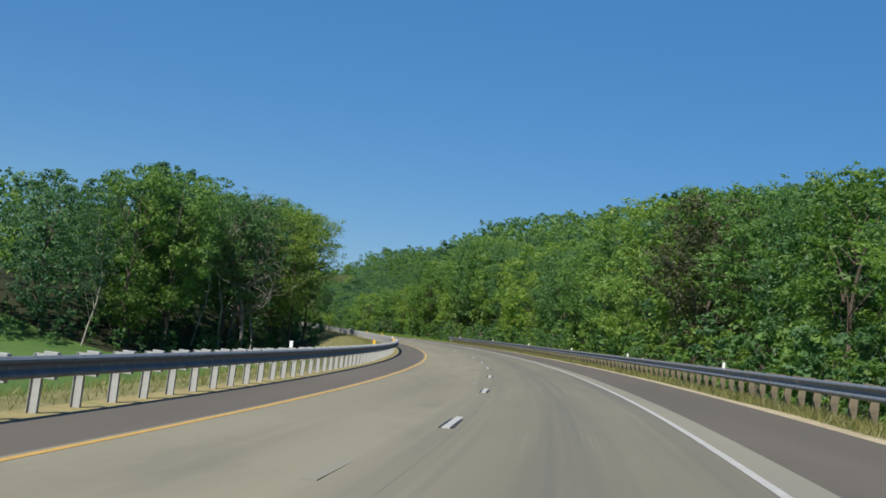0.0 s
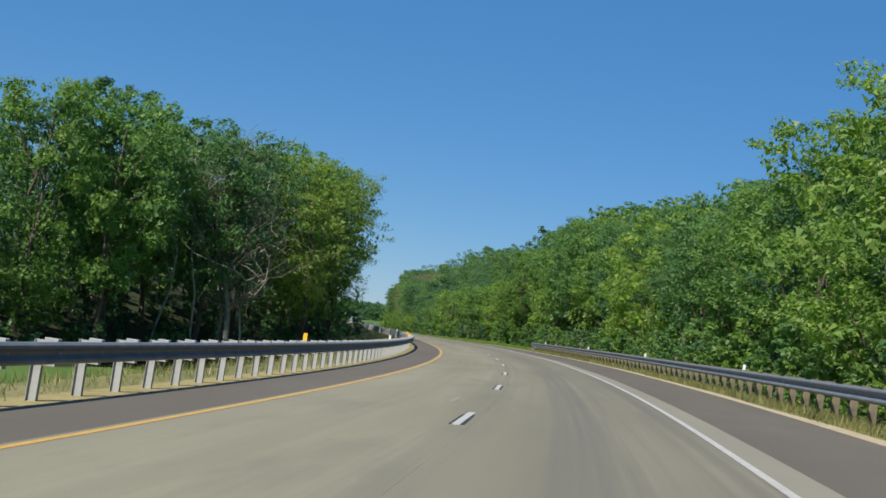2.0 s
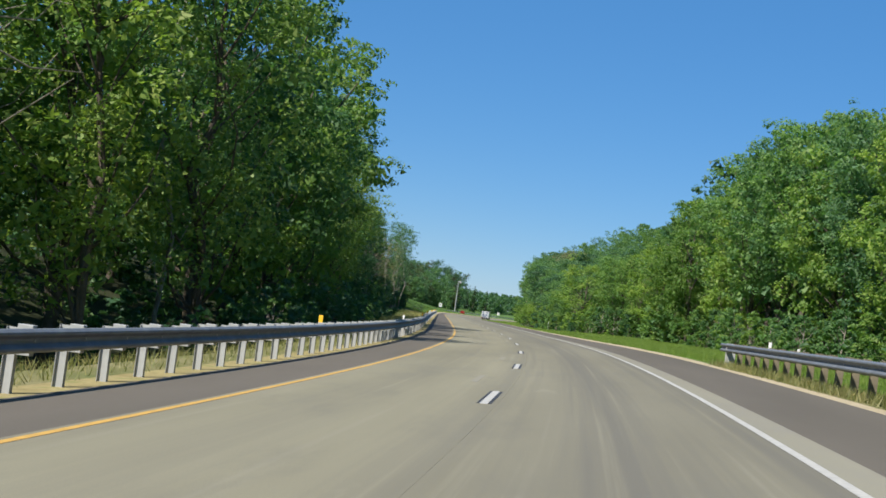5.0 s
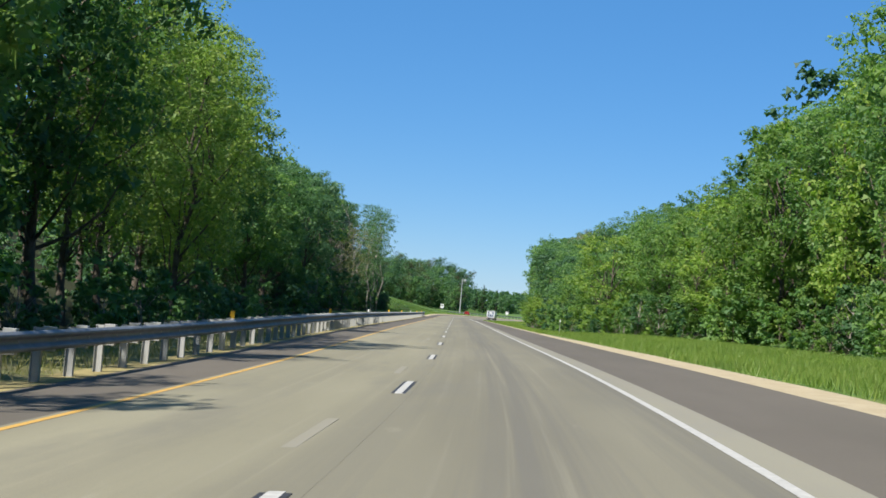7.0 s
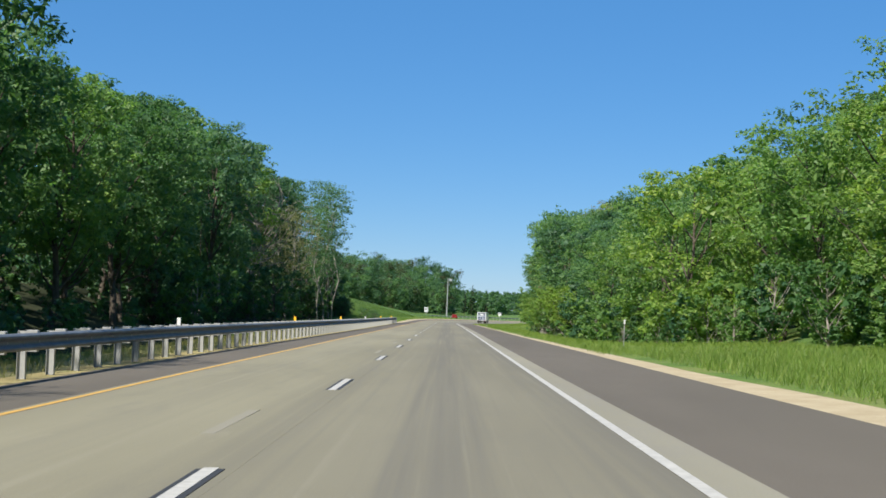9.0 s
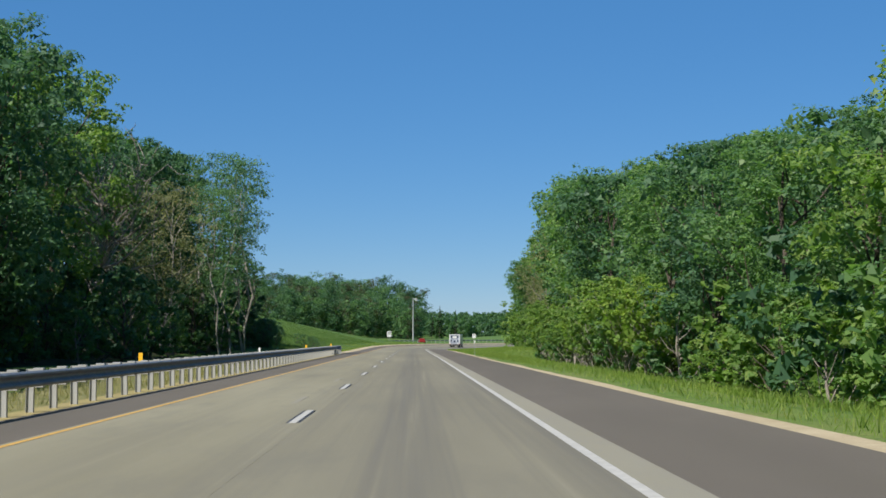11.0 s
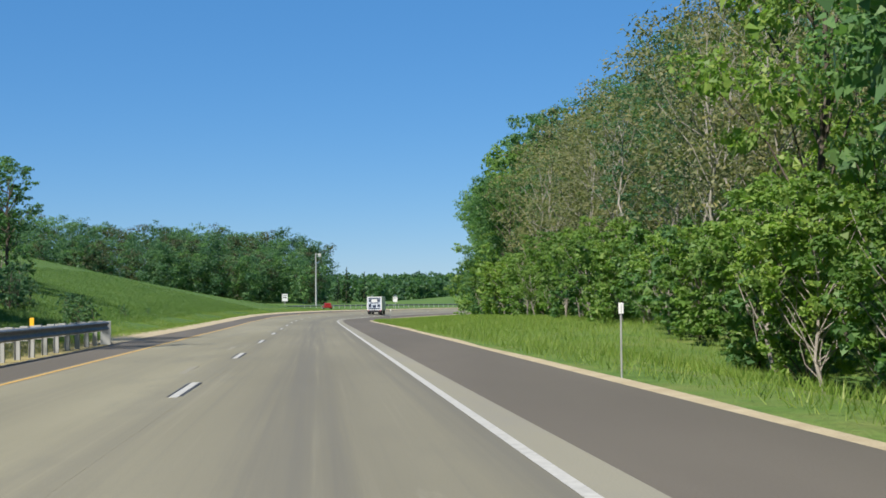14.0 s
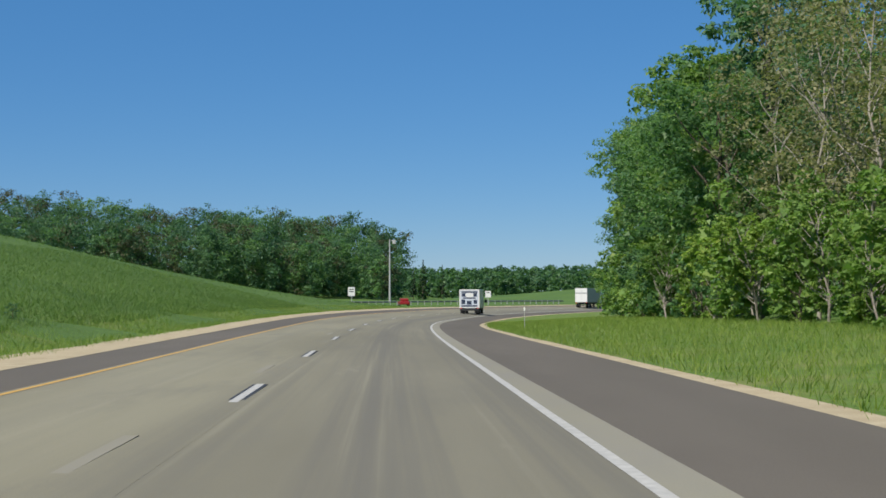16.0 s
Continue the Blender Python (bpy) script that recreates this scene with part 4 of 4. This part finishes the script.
while s < 612:
    o = float(wood_right(s)) - 1.9 + rng.uniform(-0.9, 0.9)
    x, y = road_xy(s, o)
    SUMAC.plant(x, y, rng.uniform(0.6, 1.0), rng.uniform(0, 360))
    s += rng.uniform(1.8, 4.2) * (1 if s < 480 else 2)
rng = np.random.default_rng(46)
# shrubs along the foot of the right wood and, in shade, of the left
s = 20.0
while s < 680:
    o = float(wood_right(s)) - 1.5 + rng.uniform(-0.8, 1.2)
    x, y = road_xy(s, o)
    (SHRUB if rng.random() < 0.6 else SHRUB2).plant(x, y, rng.uniform(0.5, 1.0), rng.uniform(0, 360))
    s += rng.uniform(3.0, 6.5)
s = 190.0
while s < 360:
    o = -(float(wood_left(s)) - 0.8 + rng.uniform(-0.8, 1.5))
    x, y = road_xy(s, o)
    SHRUB2.plant(x, y, rng.uniform(0.4, 0.8), rng.uniform(0, 360))
    s += rng.uniform(5, 10)
for x, y, k in ((-239, 1150, 1.15), (-231, 1155, 1.0), (-246, 1160, 0.9), (-222, 1152, 0.8)):
    PINE.plant(x, y, k, 0)


def wood_mass(name, label, xs, ys, hs, seed, mat, leaves, size, broad):
    """A stand of trees too many to tell apart: crowns of leaf clumps on short stems."""
    rng = np.random.default_rng(seed)
    zs = ground_z(np.array(xs), np.array(ys))
    cs, rs = [], []
    for x, y, z, h in zip(xs, ys, zs, hs):
        for i in range(9):
            u = 0.05 + 0.9 * (i + rng.random()) / 9
            env = h * broad * math.sqrt(max(0.08, 1 - ((u - 0.62) / 0.42) ** 2))
            a = i * 2.4 + rng.random() * 6
            rad = env * rng.random() ** 0.5
            cs.append((x + math.cos(a) * rad, y + math.sin(a) * rad, z + u * h))
            rs.append(h * (0.06 + broad * 0.11 + 0.065 * rng.random()))
    return tagged(new(name, foliage_mesh(name, rng, np.array(cs), np.array(rs), leaves * len(xs), size, mat, *((9, 0.4, 0.7) if broad > 0.3 else (5, 0.16)))), label, "woods", kind="stuff")


def scatter(s0, s1, near, far, gap, side, keep=1.0):
    xs, ys = [], []
    s = s0
    while s < s1:
        o = near(s)
        while o < far(s):
            if rng.random() < keep:
                x, y = road_xy(s + rng.uniform(-2.5, 2.5), side * (o + rng.uniform(-2, 2)))
                xs.append(float(x))
                ys.append(float(y))
            o += gap
        s += gap
    return np.array(xs), np.array(ys)


def split(xs, n):
    w = rng.random(len(xs))
    return [np.where((w >= i / n) & (w < (i + 1) / n))[0] for i in range(n)]


def stand(prefix, label, xs, ys, lo, hi, mats, leaves, size, seed, tops=None, broad=0.27):
    hs = rng.uniform(lo, hi, len(xs))
    if tops is not None:
        hs = np.clip((tops - ground_z(xs, ys)) / 1.04, 4, hi) * rng.uniform(1.0, 1.12, len(xs))
    for i, (idx, mat) in enumerate(zip(split(xs, len(mats)), mats)):
        if len(idx):
            wood_mass(prefix, label, xs[idx], ys[idx], hs[idx], seed + i, mat, leaves, size, broad)


rng = np.random.default_rng(47)
MIX = (M_LEAF, M_LEAF_LIGHT, M_LEAF, M_LEAF_DARK)
xs, ys = scatter(172, 508, lambda s: float(wood_left(s)) + (26 if 280 < s < 340 else 14), lambda s: float(wood_left(s)) + 52, 7.6, -1)
fs, fo = to_road(xs, ys)
stand("left_wood", "dense green broadleaf wood on the rise", xs, ys, 14, 22, MIX, 470, 0.5, 100, np.array([canopy_left(s, -o - float(wood_left(s))) for s, o in zip(fs, fo)]))
xs, ys = scatter(0, 790, lambda s: float(wood_right(s)) + 13, lambda s: float(wood_right(s)) + (50 if s < 190 else 78), 7.8, 1)
fs, fo = to_road(xs, ys)
near = (fs > 375) & (fs < 640) & (fo - wood_right(fs) < 31)
for pick, leaves, size, seed in ((near, 1500, 0.25, 250), (~near, 420, 0.56, 200)):
    px, py = xs[pick], ys[pick]
    tops = np.array([canopy_right(s, o - float(wood_right(s))) for s, o in zip(fs[pick], fo[pick])])
    stand("hillside_wood", "dense green broadleaf wood on the hillside", px, py, 11, 23, MIX, leaves, size, seed, tops)
rng = np.random.default_rng(48)
# the wood beyond the grassy hill, and the far ridge
xs, ys = [], []
for i in range(860):
    u = rng.random() ** 0.65
    xs.append(-490 + 326 * u + rng.uniform(-5, 5))
    ys.append(725 + 112 * u + 95 * rng.random() ** 1.4)
xs, ys = np.array(xs), np.array(ys)
inside = xs < -93 - 0.24 * (ys - 498)
xs, ys = xs[inside], ys[inside]
depth = np.clip((ys - 725 - 112 * (xs + 490) / 326) / 60, 0, 1)
crest = np.interp(xs, (-480, -285, -260, -222, -207, -193, -185, -180), (33, 30.5, 27.2, 26, 25.2, 22.2, 19.5, 16)) * (0.68 + 0.32 * depth)
stand("far_wood", "green broadleaf wood beyond the grassy hill", xs, ys, 12, 27, (M_LEAF_DARK, M_LEAF_DARK, M_LEAF_DARK, M_LEAF, M_LEAF_RUSSET), 820, 0.42, 300, crest * rng.uniform(0.87, 1.05, len(xs)), broad=0.33)
xs, ys = rng.uniform(-480, 330, 1700), 1140 + 190 * rng.random(1700) ** 1.5
stand("distant_wood", "distant dark wooded ridge", xs, ys, 11, 14.5, (M_LEAF_DARK, M_LEAF, M_LEAF_DARK), 150, 1.1, 400, broad=0.45)


rng = np.random.default_rng(49)
for s0, s1, leaves, size, seed in ((10, 330, 360, 0.19, 500), (330, 395, 330, 0.18, 505), (395, 480, 560, 0.14, 506), (480, 560, 640, 0.135, 507), (560, 640, 560, 0.19, 508), (640, 700, 420, 0.24, 510)):
    xs, ys = scatter(s0, s1, lambda s: float(wood_right(s)) - (2.5 if s0 != 395 else -1.0), lambda s: float(wood_right(s)) + 12, 3.4, 1)
    stand("undergrowth", "leafy green undergrowth along the foot of the wood", xs, ys, 2.0, 4.6 if s0 < 560 else 8.5, (M_LEAF, M_LEAF_DARK, M_LEAF_LIGHT) if s0 < 480 else (M_LEAF, M_LEAF_LIGHT, M_LEAF_LIGHT), leaves, size, seed)
xs, ys = scatter(150, 508, lambda s: float(wood_left(s)) - 3.5 + 4.5 * float(smooth(360, 390, s)), lambda s: float(wood_left(s)) + 16, 4.0, -1)
stand("shaded_undergrowth", "dark green undergrowth in the wood's shade", xs, ys, 1.6, 3.6, (M_LEAF_DARK, M_LEAF), 190, 0.22, 520)


# grass
def blades(name, label, s0, s1, o0, o1, n, height, seed, mat=None, skew=1.0, slim=1.0, lean=0.9):
    rng = np.random.default_rng(seed)
    s = rng.uniform(s0, s1, n)
    o = o0 + (o1 - o0) * rng.random(n) ** skew
    x, y = road_xy(s, o)
    z = ground_z(x, y) - 0.03
    a = rng.uniform(0, 2 * np.pi, n)
    h = height * rng.uniform(0.45, 1.2, n)
    w = h * rng.uniform(0.08, 0.16, n) * slim
    lx, ly = rng.normal(0, lean, n) * h, rng.normal(0, lean, n) * h
    px, py = x + rng.normal(0, 0.12, n), y + rng.normal(0, 0.12, n)
    b0 = np.stack([px - np.cos(a) * w, py - np.sin(a) * w, z], 1)
    b1 = np.stack([px + np.cos(a) * w, py + np.sin(a) * w, z], 1)
    tip = np.stack([px + lx, py + ly, z + h], 1)
    V = np.stack([b0, b1, tip], 1).reshape(-1, 3)
    F = np.arange(len(V)).reshape(-1, 3)
    return tagged(new(name, mesh_of(name, V, F, mat or M_BLADE, flat=True)), label, "grass", kind="stuff")


blades("tall_grass", "tall bright green grass on the verge", 205, 335, 6.75, 19, 95000, 0.3, 21, slim=0.3, lean=0.42)
blades("tall_grass", "tall bright green grass on the verge", 335, 640, 5.45, 18, 160000, 0.22, 26, slim=0.34, lean=0.45)
blades("verge_tufts", "short dry and green grass under the guardrail", -10, 215, GRAVEL_R + 0.1, 9.0, 60000, 0.27, 22, M_DRYBLADE, 1.6, 0.4, 0.5)
blades("rail_grass", "dry yellowish grass behind the guardrail", -5, 505, GRAVEL_L - 0.1, -15, 60000, 0.22, 23, M_DRYBLADE, 1.5, 0.4, 0.5)
blades("hill_grass", "green grass on the open hill", 500, 760, -13, -80, 60000, 0.2, 24, M_HILLGRASS)
blades("hill_grass", "tall dense green grass at the foot of the open hill", 506, 640, -11.6, -34, 170000, 0.24, 27, M_HILLGRASS, 1.4, 0.4, 0.6)
blades("roadside_weeds", "yellow-green weeds beside the gravel", 500, 700, -8.3, -12.2, 42000, 0.2, 25, None, 1.0, 0.4, 0.5)


# ------------------------------------------------------------------ vehicles
M_BODY = plain("white_vehicle_paint", (0.6, 0.6, 0.58), 0.35, grain=0.06)
M_GREY = plain("grey_trailer_side", (0.22, 0.23, 0.235), 0.45)
M_DARKBLUE = plain("dark_blue_print", (0.02, 0.03, 0.06), 0.4)
M_PALEBLUE = plain("pale_blue_print", (0.44, 0.48, 0.54), 0.4)
M_RUBBER = plain("tyre_rubber", (0.02, 0.02, 0.02), 0.85)
M_BLACK = plain("black_plastic", (0.025, 0.025, 0.027), 0.5)
M_RED = plain("red_lamp_lens", (0.5, 0.02, 0.015), 0.25)
M_REDPAINT = plain("red_car_paint", (0.24, 0.02, 0.02), 0.3)
M_GLASS = plain("dark_window_glass", (0.03, 0.04, 0.05), 0.1)


def wheel(parent, x, y, r, w):
    o = part("wheel", cylinder(bmesh.new(), (x - w / 2, y, r), (x + w / 2, y, r), r, n=24), M_RUBBER, parent, "black rubber wheel")
    part("rim", cylinder(bmesh.new(), (x - w / 2 - 0.01, y, r), (x + w / 2 + 0.01, y, r), r * 0.55, n=16), M_STEEL, o, "grey steel rim")


def box_truck(s, o):
    t = thing("box_truck", road_pose(s, o), "white box truck with a dark blue printed rear door", "truck")
    part("cargo_box", boxed(-1.2, 1.2, 0, 4.8, 0.75, 2.95, bevel=0.03), M_BODY, t, "white cargo box")
    part("rear_frame", box(box(box(boxed(-1.2, -1.08, -0.03, 0.05, 0.75, 2.95), 1.08, 1.2, -0.03, 0.05, 0.75, 2.95), -1.08, 1.08, -0.03, 0.05, 2.83, 2.95), -1.08, 1.08, -0.03, 0.05, 0.75, 0.85), M_BODY, t)
    door = part("rear_door", boxed(-1.08, 1.08, -0.012, 0.02, 0.85, 2.83), M_PALEBLUE, t, "printed roller door")
    bm = bmesh.new()
    for x0, x1, z0, z1 in ((-0.95, 0.95, 2.55, 2.72), (-0.9, -0.45, 2.1, 2.5), (0.45, 0.9, 2.1, 2.5), (-0.75, 0.75, 1.85, 2.0), (-0.95, -0.5, 1.2, 1.75), (-0.3, 0.25, 1.15, 1.6), (0.5, 0.92, 1.25, 1.7), (-0.95, 0.95, 0.9, 1.08)):
        box(bm, x0, x1, -0.018, -0.006, z0, z1)
    part("dark_print", bm, M_DARKBLUE, door, "dark blue printed shapes")
    bm = bmesh.new()
    bmesh.ops.create_circle(bm, cap_ends=True, segments=28, radius=0.5, matrix=Matrix.Translation((0, -0.022, 2.28)) @ Matrix.Rotation(math.pi / 2, 4, "X") @ Matrix.Diagonal((1, 0.55, 1, 1)))
    part("white_print", bm, M_BODY, door, "white oval print")
    part("chassis", boxed(-0.5, 0.5, 0.1, 6.4, 0.5, 0.75), M_BLACK, t)
    part("bumper", boxed(-1.12, 1.12, -0.12, 0.02, 0.42, 0.66, bevel=0.02), M_BLACK, t)
    for x in (-1, 1):
        part("tail_lamp", boxed(x * 0.98 - 0.1, x * 0.98 + 0.1, -0.05, 0, 0.68, 0.78, bevel=0.01), M_RED, t, "red tail lamp")
        part("mudflap", boxed(x * 0.85 - 0.28, x * 0.85 + 0.28, 0.35, 0.37, 0.14, 0.7), M_BLACK, t)
        wheel(t, x * 0.92, 1.15, 0.4, 0.5)
        wheel(t, x * 0.92, 5.6, 0.4, 0.28)
        part("mirror", boxed(x * 1.42 - 0.12, x * 1.42 + 0.12, 5.4, 5.48, 1.35, 1.75, bevel=0.03), M_BLACK, t)
    cab = part("cab", boxed(-1.05, 1.05, 4.9, 6.9, 0.6, 2.1, bevel=0.18), M_BODY, t, "white cab")
    part("windscreen", boxed(-0.9, 0.9, 6.86, 6.92, 1.35, 1.95), M_GLASS, cab)
    return t


def semi_truck(s, o):
    t = thing("semi_truck", road_pose(s, o), "white semi-trailer truck with grey weathered sides", "truck")
    part("trailer_box", boxed(-1.28, 1.28, 0, 13.5, 1.15, 4.05, bevel=0.04), M_GREY, t, "grey trailer box")
    part("rear_door", box(boxed(-1.22, -0.02, -0.05, 0.0, 1.2, 4.0), 0.02, 1.22, -0.05, 0.0, 1.2, 4.0), M_BODY, t, "white rear doors")
    part("rear_band", boxed(-1.25, 1.25, -0.065, -0.052, 2.95, 3.15), M_GREY, t)
    part("underride_guard", box(box(boxed(-1.1, 1.1, -0.02, 0.1, 0.5, 0.62), -0.6, -0.5, 0, 0.1, 0.5, 1.2), 0.5, 0.6, 0, 0.1, 0.5, 1.2), M_BLACK, t)
    for x in (-1, 1):
        for y in (1.4, 2.7, 12.6, 13.9, 17.6):
            wheel(t, x * 1.0, y, 0.5, 0.5 if y < 15 else 0.3)
        part("tail_lamp", boxed(x * 1.05 - 0.12, x * 1.05 + 0.12, -0.06, 0, 1.0, 1.12), M_RED, t, "red tail lamp")
    part("chassis", boxed(-0.5, 0.5, 0.3, 18.2, 0.75, 1.15), M_BLACK, t)
    part("tractor_cab", boxed(-1.2, 1.2, 14.3, 18.4, 0.9, 3.7, bevel=0.2), M_BODY, t, "white tractor cab")
    return t


def small_car(x, y, turn):
    t = thing("car", pose(x, y, float(ground_z(x, y)) + 0.02, 0, 0, turn), "red hatchback car on the opposite road", "car")
    part("body", boxed(-0.88, 0.88, -2.1, 2.1, 0.3, 0.85, bevel=0.15), M_REDPAINT, t)
    cabin = part("cabin", boxed(-0.75, 0.75, -1.5, 0.9, 0.8, 1.42, bevel=0.22), M_REDPAINT, t)
    part("side_window", box(boxed(-0.765, -0.74, -1.15, 0.55, 0.95, 1.28), 0.74, 0.765, -1.15, 0.55, 0.95, 1.28), M_GLASS, cabin)
    for a in (-1, 1):
        for b in (-1.3, 1.3):
            wheel(t, a * 0.8, b, 0.31, 0.2)


box_truck(680.0, 0.2)
semi_truck(806.0, -1.6)


# ------------------------------------------------------------------ signs and the light mast
def road_sign(x, y, turn, w, h, top, label, mat, face):
    z = float(ground_z(x, y))
    t = thing("road_sign", pose(x, y, z, 0, 0, turn), label, "road sign")
    part("sign_post", boxed(-0.05, 0.05, 0.01, 0.09, -0.3, top - 0.05), M_STEEL, t)
    p = part("sign_panel", boxed(-w / 2, w / 2, -0.012, 0.0, top - h, top, bevel=0.004), mat, t)
    bm = bmesh.new()
    for k in range(face):
        zz = top - h * (0.25 + 0.25 * k)
        box(bm, -w * 0.32, w * 0.32, -0.016, -0.013, zz - h * 0.06, zz + h * 0.06)
    if face:
        part("lettering", bm, M_BLACK, p, "dark bars of unreadable lettering")
    else:
        bm.free()


road_sign(-160.0, 751.0, 12, 1.25, 1.6, 3.5, "white rectangular road sign on a steel post", M_BODY, 2)
road_sign(-135.0, 752.0, 8, 1.0, 1.15, 2.7, "white rectangular sign at the outside of the bend", M_BODY, 1)


def light_mast(x, y, h):
    z = float(ground_z(x, y))
    t = thing("light_mast", pose(x, y, z, 0, 0, 0), "tall grey steel light mast with a small lamp head", "light mast")
    part("mast", cylinder(bmesh.new(), (0, 0, -0.3), (0, 0, h), 0.26, 0.14, 14), M_STEEL, t)
    part("base_flange", cylinder(bmesh.new(), (0, 0, -0.1), (0, 0, 0.12), 0.42, n=14), M_STEEL, t)
    arm = part("arm", cylinder(bmesh.new(), (0, 0, h - 0.4), (1.1, 0, h - 0.2), 0.07, n=8), M_STEEL, t)
    part("lamp_head", boxed(0.7, 1.5, -0.3, 0.3, h - 1.1, h - 0.2, bevel=0.08), M_STEEL, arm)


light_mast(-172.0, 826.0, 14.5)

# ------------------------------------------------------------------ opposite road and its rail on the outside of the bend


def far_rail():
    g = thing("guardrail", pose(0, 0, 0), "steel guardrail beyond the far bend", "guardrail")
    a, b = Vector((-166.0, 768.0, 0)), Vector((-131.0, 824.0, 0))
    turn = math.degrees(math.atan2(-(b - a).x, (b - a).y))
    n = int((b - a).length / 3.81)
    for i in range(n):
        p = a + (b - a) * (i / n)
        z = float(ground_z(p.x, p.y))
        m = pose(p.x, p.y, z, 0, 0, turn)
        part("rail_beam", BEAM, M_BEAM, g, m=m @ pose(0, 1.9, 0.655, 0, 0, 180))
        part("post", POST_STEEL, M_STEEL, g, m=m @ pose(0.29, 0, -0.05))
        part("post", POST_STEEL, M_STEEL, g, m=m @ pose(0.29, 1.905, -0.05))
    return g


far_rail()
small_car(-150.5, 752.0, 20)
